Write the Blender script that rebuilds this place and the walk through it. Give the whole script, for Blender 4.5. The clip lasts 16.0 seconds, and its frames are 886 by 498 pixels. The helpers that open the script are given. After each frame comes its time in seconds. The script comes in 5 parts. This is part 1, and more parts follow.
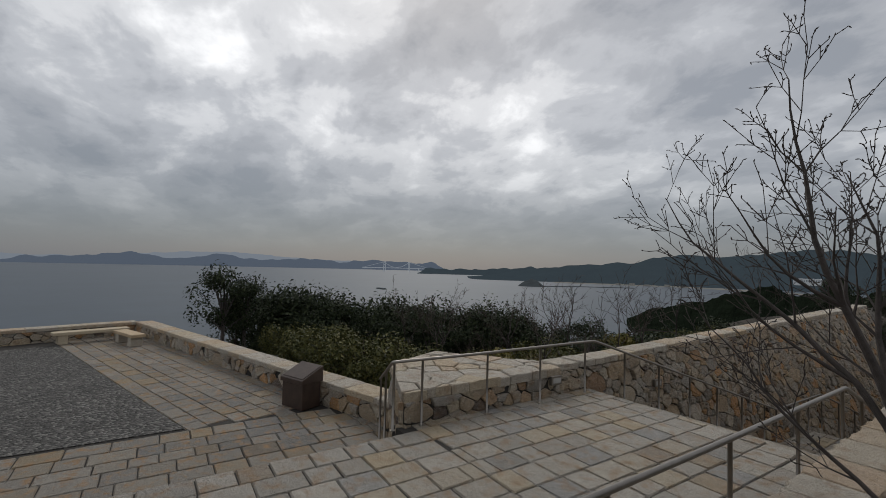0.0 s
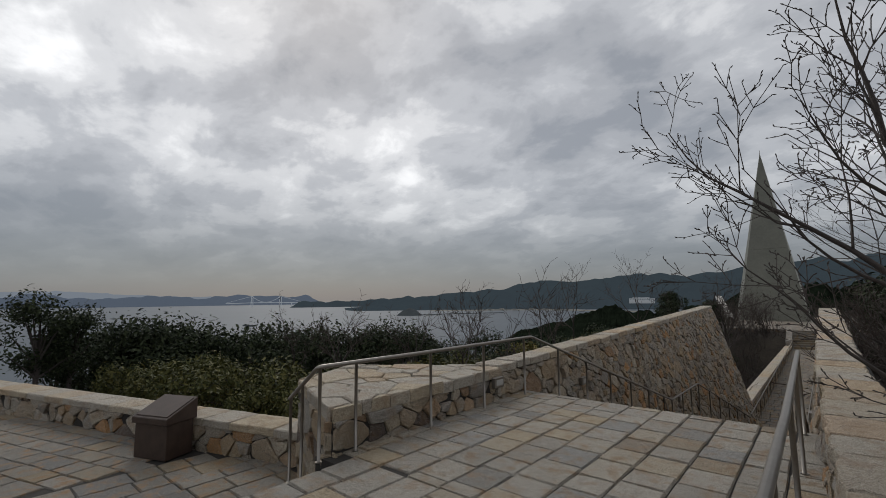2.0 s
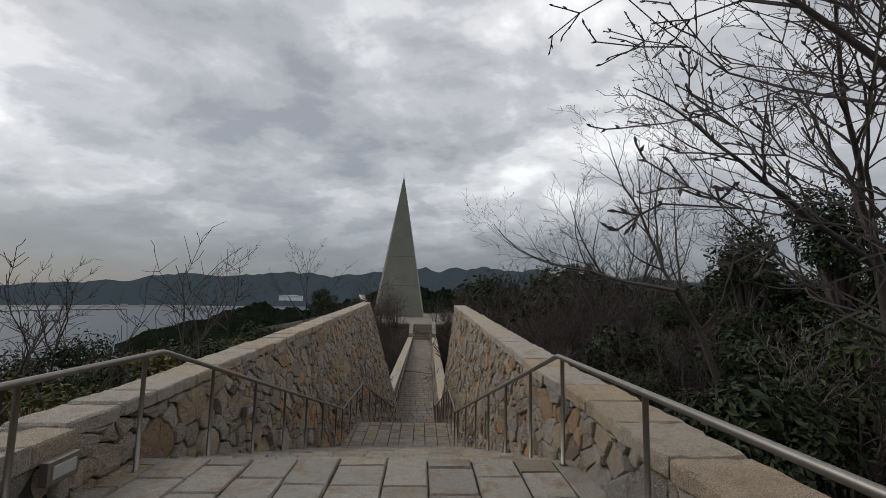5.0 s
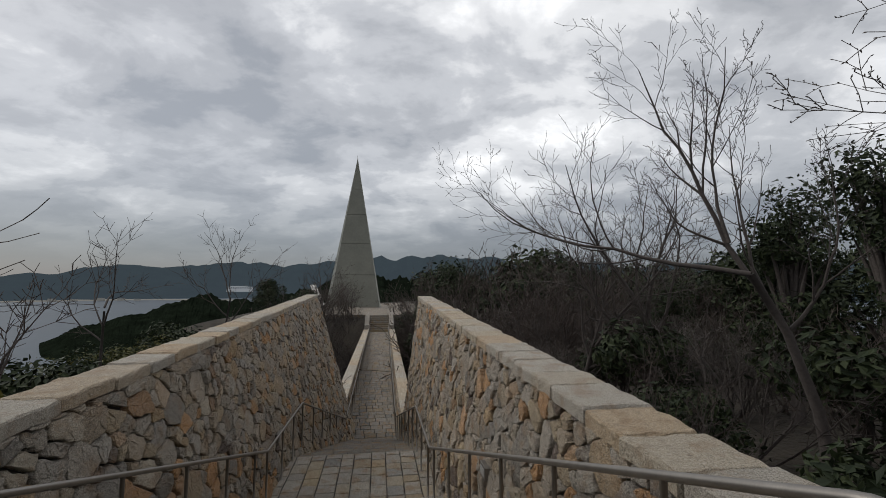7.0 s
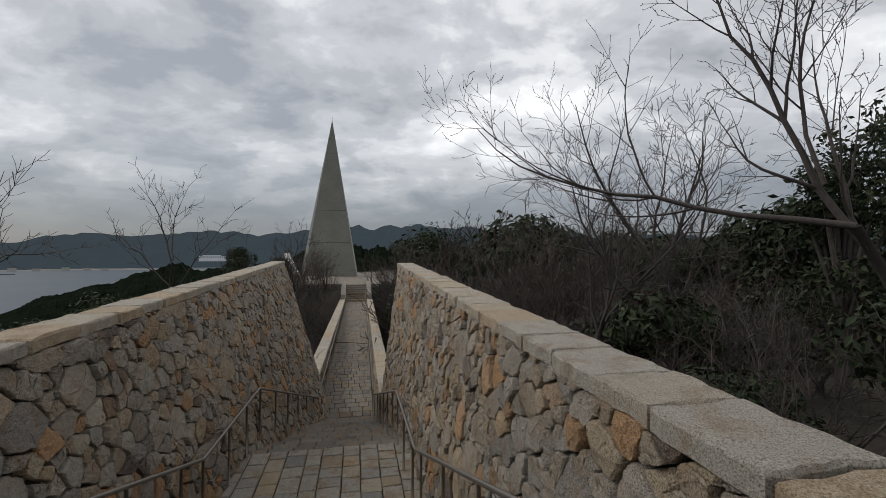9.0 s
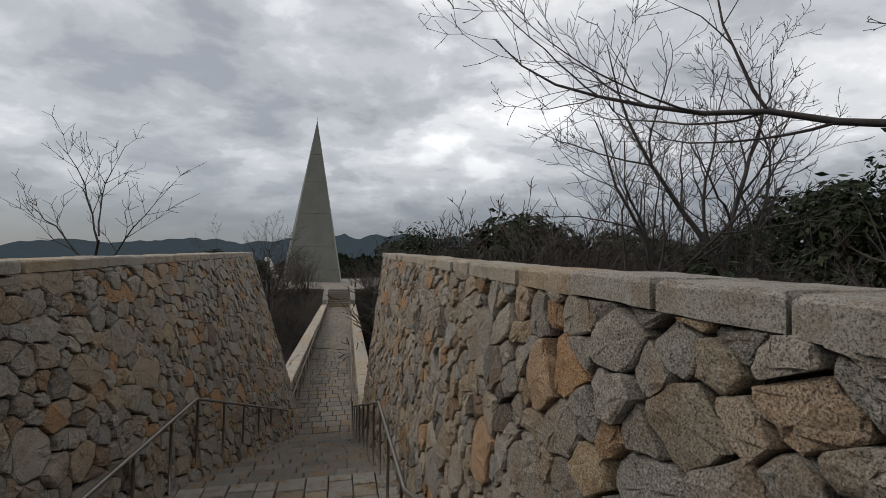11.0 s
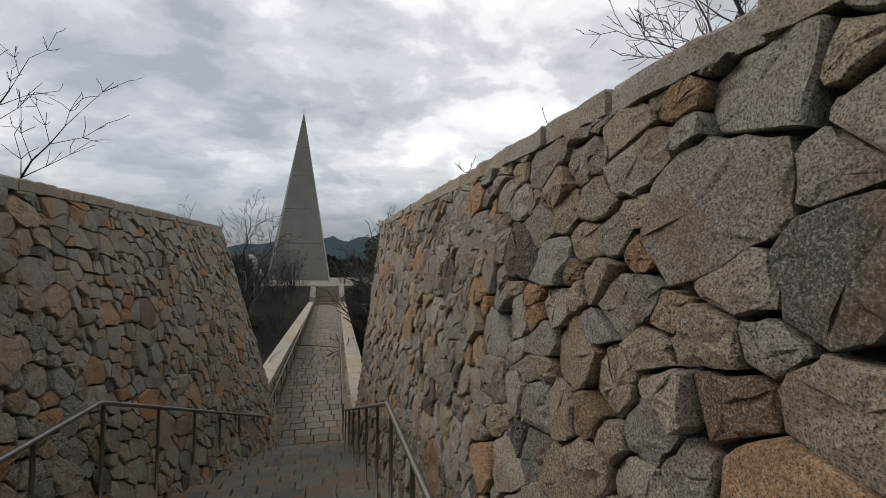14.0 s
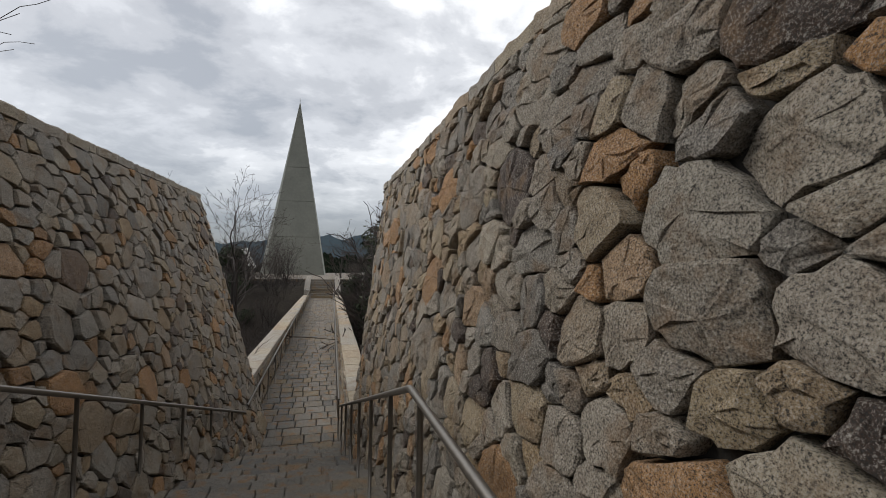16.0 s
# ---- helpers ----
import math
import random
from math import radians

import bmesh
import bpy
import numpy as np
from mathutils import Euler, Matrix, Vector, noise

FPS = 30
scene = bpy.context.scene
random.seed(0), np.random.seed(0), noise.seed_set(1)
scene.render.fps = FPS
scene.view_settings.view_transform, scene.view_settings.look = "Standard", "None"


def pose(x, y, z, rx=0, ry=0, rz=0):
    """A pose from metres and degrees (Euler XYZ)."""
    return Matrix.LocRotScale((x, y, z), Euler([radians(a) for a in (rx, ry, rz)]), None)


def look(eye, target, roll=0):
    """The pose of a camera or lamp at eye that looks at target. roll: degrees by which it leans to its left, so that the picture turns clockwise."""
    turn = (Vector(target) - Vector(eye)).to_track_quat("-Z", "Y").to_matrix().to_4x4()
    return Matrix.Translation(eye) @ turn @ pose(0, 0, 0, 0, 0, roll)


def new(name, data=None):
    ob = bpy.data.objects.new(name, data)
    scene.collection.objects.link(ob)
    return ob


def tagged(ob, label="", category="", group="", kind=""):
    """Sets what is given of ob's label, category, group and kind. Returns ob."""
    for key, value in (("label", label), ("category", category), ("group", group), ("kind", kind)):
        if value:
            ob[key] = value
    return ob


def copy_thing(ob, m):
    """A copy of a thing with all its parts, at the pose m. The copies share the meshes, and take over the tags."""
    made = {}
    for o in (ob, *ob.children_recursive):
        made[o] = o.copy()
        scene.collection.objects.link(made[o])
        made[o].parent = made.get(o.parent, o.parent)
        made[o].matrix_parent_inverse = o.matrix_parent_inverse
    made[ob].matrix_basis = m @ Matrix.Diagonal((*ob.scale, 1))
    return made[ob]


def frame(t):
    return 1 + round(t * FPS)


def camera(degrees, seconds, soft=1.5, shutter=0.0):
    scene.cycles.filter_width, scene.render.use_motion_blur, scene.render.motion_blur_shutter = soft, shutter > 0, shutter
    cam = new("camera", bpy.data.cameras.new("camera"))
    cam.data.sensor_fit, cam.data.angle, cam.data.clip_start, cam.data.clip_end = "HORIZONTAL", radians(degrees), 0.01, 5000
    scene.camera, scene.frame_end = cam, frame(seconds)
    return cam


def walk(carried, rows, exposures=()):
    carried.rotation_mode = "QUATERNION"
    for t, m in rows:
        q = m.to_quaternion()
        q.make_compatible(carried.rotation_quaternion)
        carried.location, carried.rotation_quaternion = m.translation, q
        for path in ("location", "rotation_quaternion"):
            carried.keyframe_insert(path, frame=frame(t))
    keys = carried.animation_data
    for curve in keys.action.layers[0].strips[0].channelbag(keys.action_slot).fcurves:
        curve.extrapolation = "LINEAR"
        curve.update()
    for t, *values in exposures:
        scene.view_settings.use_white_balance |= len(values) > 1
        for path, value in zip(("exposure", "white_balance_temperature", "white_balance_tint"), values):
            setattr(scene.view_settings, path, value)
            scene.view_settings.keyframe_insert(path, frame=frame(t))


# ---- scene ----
cam = camera(91.0, 16.0, soft=0.8)
PATH = [
    (0.0, (0.899, 1.282, 2.053), (-0.775, 2.374, 2.131), 1.5),
    (0.5, (0.522, 1.341, 1.891), (-1.146, 2.440, 1.979), 1.2),
    (1.0, (0.151, 1.426, 1.731), (-1.472, 2.591, 1.822), 0.6),
    (1.5, (-0.182, 1.460, 1.578), (-1.724, 2.728, 1.694), 0.1),
    (2.0, (-0.445, 1.438, 1.466), (-1.745, 2.941, 1.687), -0.6),
    (2.5, (-0.731, 1.445, 1.344), (-1.730, 3.143, 1.688), -1.5),
    (3.0, (-1.116, 1.839, 1.280), (-1.839, 3.687, 1.535), -0.3),
    (3.5, (-1.431, 2.327, 1.252), (-1.931, 4.251, 1.474), -0.1),
    (4.0, (-1.702, 2.859, 1.266), (-1.938, 4.834, 1.470), 0.0),
    (4.5, (-1.805, 3.373, 1.309), (-1.875, 5.360, 1.521), 0.5),
    (5.0, (-1.864, 3.877, 1.332), (-1.775, 5.863, 1.546), 1.1),
    (7.5, (-1.911, 7.231, 1.376), (-1.605, 9.203, 1.502), 0.1),
    (8.0, (-1.892, 7.631, 1.382), (-1.564, 9.602, 1.463), 0.2),
    (8.5, (-1.874, 7.991, 1.358), (-1.516, 9.958, 1.398), 0.3),
    (9.0, (-1.810, 8.300, 1.237), (-1.419, 10.261, 1.260), 0.2),
    (11.5, (-1.619, 10.494, 0.561), (-1.157, 12.438, 0.647), 0.7),
    (12.0, (-1.626, 10.835, 0.446), (-1.148, 12.773, 0.554), 0.8),
    (12.5, (-1.580, 11.173, 0.307), (-1.088, 13.106, 0.450), 1.9),
    (13.0, (-1.586, 11.568, 0.193), (-1.103, 13.505, 0.318), 1.3),
    (13.5, (-1.593, 11.881, 0.105), (-1.105, 13.818, 0.204), 0.5),
    (14.0, (-1.601, 12.216, 0.007), (-1.100, 14.150, 0.087), 0.4),
    (14.5, (-1.614, 12.581, -0.111), (-1.116, 14.516, -0.029), 0.5),
    (15.0, (-1.589, 12.934, -0.251), (-1.084, 14.867, -0.165), 0.7),
    (15.5, (-1.625, 13.305, -0.359), (-1.118, 15.238, -0.281), 0.8),
    (16.0, (-1.566, 13.674, -0.517), (-1.048, 15.604, -0.439), 0.9),
]
walk(cam, [(t, look(eye, target, roll)) for t, eye, target, roll in PATH],
     exposures=[(0.0, 0.0), (3.0, 0.0), (5.0, 0.13), (9.0, 0.28), (11.5, 0.22), (14.0, 0.45), (16.0, 0.6)])

# ---- light: overcast sky with broken cloud, weak veiled sun ----
SUN_AZ, SUN_EL = 58.0, 40.0   # degrees left of +y, and above the horizon


def make_world():
    w = bpy.data.worlds.new("overcast_sky")
    scene.world = w
    w.use_nodes = True
    nt = w.node_tree
    nt.nodes.clear()
    N, L = nt.nodes.new, nt.links.new
    out, bg = N("ShaderNodeOutputWorld"), N("ShaderNodeBackground")
    sky = N("ShaderNodeTexSky")
    sky.sky_type = "NISHITA"
    sky.sun_disc = False
    sky.sun_elevation, sky.sun_rotation = radians(SUN_EL), radians(-SUN_AZ)
    tc, sep = N("ShaderNodeTexCoord"), N("ShaderNodeSeparateXYZ")
    L(tc.outputs["Generated"], sep.inputs[0])

    def m(op, a, b=None, clamp=False):
        n = N("ShaderNodeMath")
        n.operation, n.use_clamp = op, clamp
        for i, v in enumerate((a, b)):
            if v is None:
                continue
            if isinstance(v, (int, float)):
                n.inputs[i].default_value = v
            else:
                L(v, n.inputs[i])
        return n.outputs[0]

    z = m("MAXIMUM", sep.outputs[2], 0.0)
    d = m("ADD", z, 0.30)
    comb = N("ShaderNodeCombineXYZ")
    L(m("DIVIDE", sep.outputs[0], d), comb.inputs[0])
    L(m("DIVIDE", sep.outputs[1], d), comb.inputs[1])

    def noise_tex(scale, detail, rough, dist, off):
        mp, n = N("ShaderNodeMapping"), N("ShaderNodeTexNoise")
        mp.inputs["Location"].default_value = off
        mp.inputs["Rotation"].default_value = (0, 0, 0.35)
        mp.inputs["Scale"].default_value = (1.0, 1.2, 1.0)
        L(comb.outputs[0], mp.inputs[0])
        L(mp.outputs[0], n.inputs["Vector"])
        n.inputs["Scale"].default_value, n.inputs["Detail"].default_value = scale, detail
        n.inputs["Roughness"].default_value, n.inputs["Distortion"].default_value = rough, dist
        return n.outputs["Fac"]

    big = noise_tex(1.15, 3.0, 0.45, 0.2, (3.1, 1.7, 0))
    mid = noise_tex(3.4, 7.0, 0.57, 0.2, (0.4, 5.2, 0))
    cloud = m("ADD", m("MULTIPLY", big, 0.5), m("MULTIPLY", mid, 0.5))
    ramp = N("ShaderNodeValToRGB")
    ramp.color_ramp.interpolation = "EASE"
    e = ramp.color_ramp.elements
    e[0].position, e[0].color = 0.36, (0.30, 0.315, 0.34, 1)
    e[1].position, e[1].color = 0.66, (1.10, 1.10, 1.10, 1)
    for p, c in ((0.43, (0.41, 0.42, 0.44, 1)), (0.49, (0.52, 0.53, 0.55, 1)), (0.55, (0.72, 0.725, 0.735, 1))):
        s = e.new(p)
        s.color = c
    L(cloud, ramp.inputs[0])
    # near the horizon the deck closes to an even grey
    hz = N("ShaderNodeMapRange")
    hz.interpolation_type = "SMOOTHSTEP"
    hz.inputs["From Min"].default_value, hz.inputs["From Max"].default_value = 0.0, 0.34
    L(z, hz.inputs["Value"])
    mix = N("ShaderNodeMix")
    mix.data_type = "RGBA"
    L(hz.outputs[0], mix.inputs["Factor"])
    mix.inputs["A"].default_value = (0.150, 0.165, 0.192, 1)
    L(ramp.outputs[0], mix.inputs["B"])
    # a little of the clear sky above the cloud
    sk = N("ShaderNodeMix")
    sk.data_type, sk.blend_type = "RGBA", "ADD"
    sk.inputs["Factor"].default_value = 0.012
    L(mix.outputs["Result"], sk.inputs["A"])
    L(sky.outputs[0], sk.inputs["B"])
    L(sk.outputs["Result"], bg.inputs["Color"])
    bg.inputs["Strength"].default_value = 0.90
    L(bg.outputs[0], out.inputs[0])


make_world()
sun_data = bpy.data.lights.new("sun", "SUN")
sun_data.energy, sun_data.angle, sun_data.color = 1.05, radians(25), (1.0, 0.96, 0.9)
sun = new("sun", sun_data)
sun.matrix_world = look((0, 0, 60), (60 * math.sin(radians(SUN_AZ)) * 1.1, -60 * math.cos(radians(SUN_AZ)) * 1.1, 60 - 60 * math.tan(radians(SUN_EL)) * 1.1))


# ---- materials ----
def nodes_of(name):
    mat = bpy.data.materials.new(name)
    mat.use_nodes = True
    nt = mat.node_tree
    return mat, nt, nt.nodes["Principled BSDF"]


def stone_material(name, ramp, source="object", speck=0.5, scale=1.0, bump=0.5, rough=0.85, stain=0.5, lift=1.0):
    """Granite: one colour for each piece from a ramp, crystals, stains and a broken surface."""
    mat, nt, bsdf = nodes_of(name)
    N, L = nt.nodes.new, nt.links.new
    tc = N("ShaderNodeTexCoord")
    geo, info = N("ShaderNodeNewGeometry"), N("ShaderNodeObjectInfo")
    rnd = geo.outputs["Random Per Island"] if source == "island" else info.outputs["Random"]
    cr = N("ShaderNodeValToRGB")
    cr.color_ramp.interpolation = "LINEAR"
    el = cr.color_ramp.elements
    el[0].position, el[0].color = ramp[0][0], (*[c * lift for c in ramp[0][1]], 1)
    el[1].position, el[1].color = ramp[-1][0], (*[c * lift for c in ramp[-1][1]], 1)
    for p, c in ramp[1:-1]:
        n = el.new(p)
        n.color = (*[v * lift for v in c], 1)
    L(rnd, cr.inputs[0])
    pos = geo.outputs["Position"]

    def tex(sc, detail, rgh=0.55):
        n = N("ShaderNodeTexNoise")
        L(pos, n.inputs["Vector"])
        n.inputs["Scale"].default_value, n.inputs["Detail"].default_value, n.inputs["Roughness"].default_value = sc * scale, detail, rgh
        return n

    fine, mid, broad, pit = tex(160, 3, 0.8), tex(30, 8, 0.75), tex(5.5, 6, 0.65), tex(112, 6, 0.8)

    def mixin(a, b, fac, kind="MIX"):
        mx = N("ShaderNodeMix")
        mx.data_type, mx.blend_type = "RGBA", kind
        for sock, v in (("A", a), ("B", b), ("Factor", fac)):
            if isinstance(v, (int, float)):
                mx.inputs[sock].default_value = v
            elif isinstance(v, tuple):
                mx.inputs[sock].default_value = v
            else:
                L(v, mx.inputs[sock])
        return mx.outputs["Result"]

    def ranged(v, a, b, lo, hi):
        r = N("ShaderNodeMapRange")
        L(v, r.inputs["Value"])
        for key, val in (("From Min", a), ("From Max", b), ("To Min", lo), ("To Max", hi)):
            r.inputs[key].default_value = val
        return r.outputs[0]

    col = mixin(cr.outputs[0], (0.035, 0.033, 0.032, 1), ranged(fine.outputs["Fac"], 0.53, 0.60, 0, speck))
    col = mixin(col, (0.66, 0.62, 0.56, 1), ranged(fine.outputs["Fac"], 0.45, 0.38, 0, speck * 0.7))
    col = mixin(col, (0.26, 0.15, 0.065, 1), ranged(broad.outputs["Fac"], 0.50, 0.66, 0, stain * 0.95))
    col = mixin(col, (0.07, 0.066, 0.06, 1), ranged(mid.outputs["Fac"], 0.54, 0.72, 0, stain * 0.9))
    # dirt in the pits, pale crystal faces between them
    col = mixin(col, (0.045, 0.042, 0.038, 1), ranged(pit.outputs["Fac"], 0.50, 0.62, 0, speck * 0.72))
    col = mixin(col, (0.62, 0.59, 0.53, 1), ranged(pit.outputs["Fac"], 0.46, 0.36, 0, speck * 0.55))
    L(col, bsdf.inputs["Base Color"])
    bsdf.inputs["Roughness"].default_value = rough
    bp, bp2 = N("ShaderNodeBump"), N("ShaderNodeBump")
    bp.inputs["Strength"].default_value, bp.inputs["Distance"].default_value = bump, 0.035
    bp2.inputs["Strength"].default_value, bp2.inputs["Distance"].default_value = bump * 0.8, 0.004
    L(mid.outputs["Fac"], bp.inputs["Height"])
    L(fine.outputs["Fac"], bp2.inputs["Height"])
    L(bp.outputs[0], bp2.inputs["Normal"])
    lump, bp3 = tex(9, 4, 0.6), N("ShaderNodeBump")
    bp3.inputs["Strength"].default_value, bp3.inputs["Distance"].default_value = bump * 0.8, 0.06
    L(lump.outputs["Fac"], bp3.inputs["Height"])
    L(bp3.outputs[0], bp.inputs["Normal"])
    L(bp2.outputs[0], bsdf.inputs["Normal"])
    return mat


def plain_material(name, color, rough=0.8, metal=0.0, var=0.25, scale=6.0, bump=0.15, dist=0.01, second=None):
    """One surface with blotches at two scales and fine relief."""
    mat, nt, bsdf = nodes_of(name)
    N, L = nt.nodes.new, nt.links.new
    geo = N("ShaderNodeNewGeometry")
    a, b = N("ShaderNodeTexNoise"), N("ShaderNodeTexNoise")
    for n, s in ((a, scale), (b, scale * 9)):
        L(geo.outputs["Position"], n.inputs["Vector"])
        n.inputs["Scale"].default_value, n.inputs["Detail"].default_value = s, 5
    dark = second or tuple(c * (1 - var) for c in color)
    lite = tuple(min(1, c * (1 + var)) for c in color)
    cr = N("ShaderNodeValToRGB")
    e = cr.color_ramp.elements
    e[0].position, e[0].color = 0.32, (*dark, 1)
    e[1].position, e[1].color = 0.68, (*lite, 1)
    add = N("ShaderNodeMath")
    add.operation = "MULTIPLY_ADD"
    L(b.outputs["Fac"], add.inputs[0])
    add.inputs[1].default_value = 0.4
    sub = N("ShaderNodeMath")
    sub.operation = "MULTIPLY"
    L(a.outputs["Fac"], sub.inputs[0])
    sub.inputs[1].default_value = 0.6
    L(sub.outputs[0], add.inputs[2])
    L(add.outputs[0], cr.inputs[0])
    L(cr.outputs[0], bsdf.inputs["Base Color"])
    bsdf.inputs["Roughness"].default_value, bsdf.inputs["Metallic"].default_value = rough, metal
    if bump:
        bp = N("ShaderNodeBump")
        bp.inputs["Strength"].default_value, bp.inputs["Distance"].default_value = bump, dist
        L(b.outputs["Fac"], bp.inputs["Height"])
        L(bp.outputs[0], bsdf.inputs["Normal"])
    return mat


def gravel_material(name):
    """Loose pebbles: a grey for each, with dark gaps between."""
    mat, nt, bsdf = nodes_of(name)
    N, L = nt.nodes.new, nt.links.new
    geo, vor, cr, bp, big = N("ShaderNodeNewGeometry"), N("ShaderNodeTexVoronoi"), N("ShaderNodeValToRGB"), N("ShaderNodeBump"), N("ShaderNodeTexNoise")
    for n, sc in ((vor, 24.0), (big, 0.8)):
        L(geo.outputs["Position"], n.inputs["Vector"])
        n.inputs["Scale"].default_value = sc
    sep = N("ShaderNodeSeparateColor")
    L(vor.outputs["Color"], sep.inputs[0])
    e = cr.color_ramp.elements
    e[0].color, e[1].color = (0.028, 0.027, 0.026, 1), (0.20, 0.195, 0.18, 1)
    s = e.new(0.7)
    s.color = (0.085, 0.08, 0.074, 1)
    L(sep.outputs[0], cr.inputs[0])
    mul = N("ShaderNodeMix")
    mul.data_type, mul.blend_type = "RGBA", "MULTIPLY"
    mul.inputs["Factor"].default_value = 0.5
    L(cr.outputs[0], mul.inputs["A"])
    L(big.outputs["Fac"], mul.inputs["B"])
    L(mul.outputs["Result"], bsdf.inputs["Base Color"])
    bsdf.inputs["Roughness"].default_value = 0.9
    bp.invert = True
    bp.inputs["Strength"].default_value, bp.inputs["Distance"].default_value = 1.0, 0.03
    L(vor.outputs["Distance"], bp.inputs["Height"])
    L(bp.outputs[0], bsdf.inputs["Normal"])
    return mat


def leaf_material(name, colors, rough=0.7):
    """Foliage: each leaf takes its own shade."""
    mat, nt, bsdf = nodes_of(name)
    N, L = nt.nodes.new, nt.links.new
    geo, cr = N("ShaderNodeNewGeometry"), N("ShaderNodeValToRGB")
    e = cr.color_ramp.elements
    e[0].color, e[1].color = (*colors[0], 1), (*colors[-1], 1)
    for i, c in enumerate(colors[1:-1]):
        s = e.new((i + 1) / (len(colors) - 1))
        s.color = (*c, 1)
    L(geo.outputs["Random Per Island"], cr.inputs[0])
    L(cr.outputs[0], bsdf.inputs["Base Color"])
    bsdf.inputs["Roughness"].default_value = rough
    bsdf.inputs["Specular IOR Level"].default_value = 0.25
    return mat


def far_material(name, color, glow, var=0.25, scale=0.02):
    """Backdrop land kilometres away: haze of moist air painted on as a faint glow."""
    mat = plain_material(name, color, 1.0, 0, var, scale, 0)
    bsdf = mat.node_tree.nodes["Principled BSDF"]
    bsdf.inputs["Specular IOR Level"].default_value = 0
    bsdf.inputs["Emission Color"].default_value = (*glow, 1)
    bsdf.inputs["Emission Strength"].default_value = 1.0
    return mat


WALL_RAMP = [(0.0, (0.22, 0.20, 0.175)), (0.10, (0.41, 0.35, 0.275)), (0.18, (0.15, 0.13, 0.105)), (0.26, (0.36, 0.325, 0.27)), (0.34, (0.42, 0.32, 0.19)),
             (0.42, (0.26, 0.22, 0.17)), (0.50, (0.41, 0.355, 0.28)), (0.58, (0.27, 0.25, 0.22)), (0.66, (0.40, 0.27, 0.13)), (0.74, (0.34, 0.28, 0.21)), (0.82, (0.42, 0.36, 0.27)),
             (0.88, (0.48, 0.235, 0.07)), (0.935, (0.34, 0.18, 0.065)), (0.965, (0.055, 0.032, 0.022)), (1.0, (0.095, 0.058, 0.038))]
CAP_RAMP = [(0.0, (0.381, 0.342, 0.279)), (0.3, (0.433, 0.391, 0.326)), (0.55, (0.464, 0.376, 0.251)), (0.75, (0.412, 0.371, 0.312)), (0.9, (0.453, 0.337, 0.205)), (1.0, (0.464, 0.346, 0.233))]
TILE_RAMP = [(0.0, (0.309, 0.287, 0.248)), (0.16, (0.46, 0.42, 0.355)), (0.3, (0.30, 0.27, 0.225)), (0.42, (0.37, 0.34, 0.29)), (0.55, (0.433, 0.386, 0.308)), (0.62, (0.22, 0.21, 0.19)), (0.68, (0.28, 0.275, 0.26)),
             (0.74, (0.360, 0.327, 0.271)), (0.86, (0.422, 0.351, 0.244)), (0.94, (0.46, 0.35, 0.20)), (1.0, (0.24, 0.19, 0.135))]
M_WALL = stone_material("rubble_granite", WALL_RAMP, "object", 0.95, 1.0, 1.0, stain=0.62, lift=1.20)
M_WALL_STUFF = stone_material("rubble_granite_joined", WALL_RAMP, "island", 0.95, 1.0, 1.0, stain=0.62, lift=1.10)
M_CAP = stone_material("coping_granite", CAP_RAMP, "object", 0.8, 1.0, 1.0, stain=0.5, lift=1.15)
M_TILE = stone_material("paving_granite", TILE_RAMP, "object", 0.8, 1.0, 0.9, stain=0.75, lift=0.98)
M_TILE_STUFF = stone_material("paving_granite_joined", TILE_RAMP, "island", 0.85, 1.0, 0.9, stain=0.9, lift=0.80)
M_TILE_WORN = stone_material("weathered_terrace_granite", TILE_RAMP, "object", 0.5, 1.0, 0.8, stain=1.0, lift=0.50)
M_TILE_WORN_STUFF = stone_material("weathered_paving_joined", TILE_RAMP, "island", 0.5, 1.0, 0.8, stain=1.0, lift=0.52)
M_JOINT = plain_material("dark_mortar", (0.030, 0.027, 0.024), 0.95, 0, 0.35, 9, 0.4)
M_PAVE_JOINT = plain_material("mossy_joint_soil", (0.022, 0.019, 0.016), 0.95, 0, 0.4, 6, 0.4)
M_STEEL = plain_material("brushed_stainless_steel", (0.24, 0.222, 0.20), 0.42, 0.9, 0.12, 14, 0.04, 0.002)
M_CONCRETE = plain_material("weathered_green_grey_concrete", (0.20, 0.20, 0.168), 0.85, 0, 0.16, 0.45, 0.2, 0.02)
M_CONCRETE_LIGHT = plain_material("pale_concrete_edge", (0.36, 0.36, 0.32), 0.85, 0, 0.1, 0.5, 0.2, 0.02)
M_CORTEN = plain_material("brown_painted_steel", (0.052, 0.034, 0.026), 0.5, 0.2, 0.3, 7, 0.12, 0.004)
M_GRAVEL = gravel_material("dark_gravel_bed")
M_SOIL = plain_material("leaf_litter_soil", (0.036, 0.029, 0.021), 1.0, 0, 0.5, 0.9, 0.6, 0.1)
M_SEA = plain_material("grey_sea", (0.048, 0.066, 0.085), 0.45, 0, 0.10, 0.010, 0.1, 0.3)
M_SEA.node_tree.nodes["Principled BSDF"].inputs["Specular IOR Level"].default_value = 0.13
M_BARK = plain_material("dark_grey_bark", (0.055, 0.045, 0.040), 0.9, 0, 0.35, 22, 0.5, 0.01)
M_TWIG = plain_material("reddish_brown_twig", (0.055, 0.040, 0.033), 0.85, 0, 0.3, 9, 0.2, 0.005)
M_PALE_TWIG = plain_material("pale_grey_twig", (0.105, 0.09, 0.078), 0.85, 0, 0.3, 9, 0.2, 0.005)
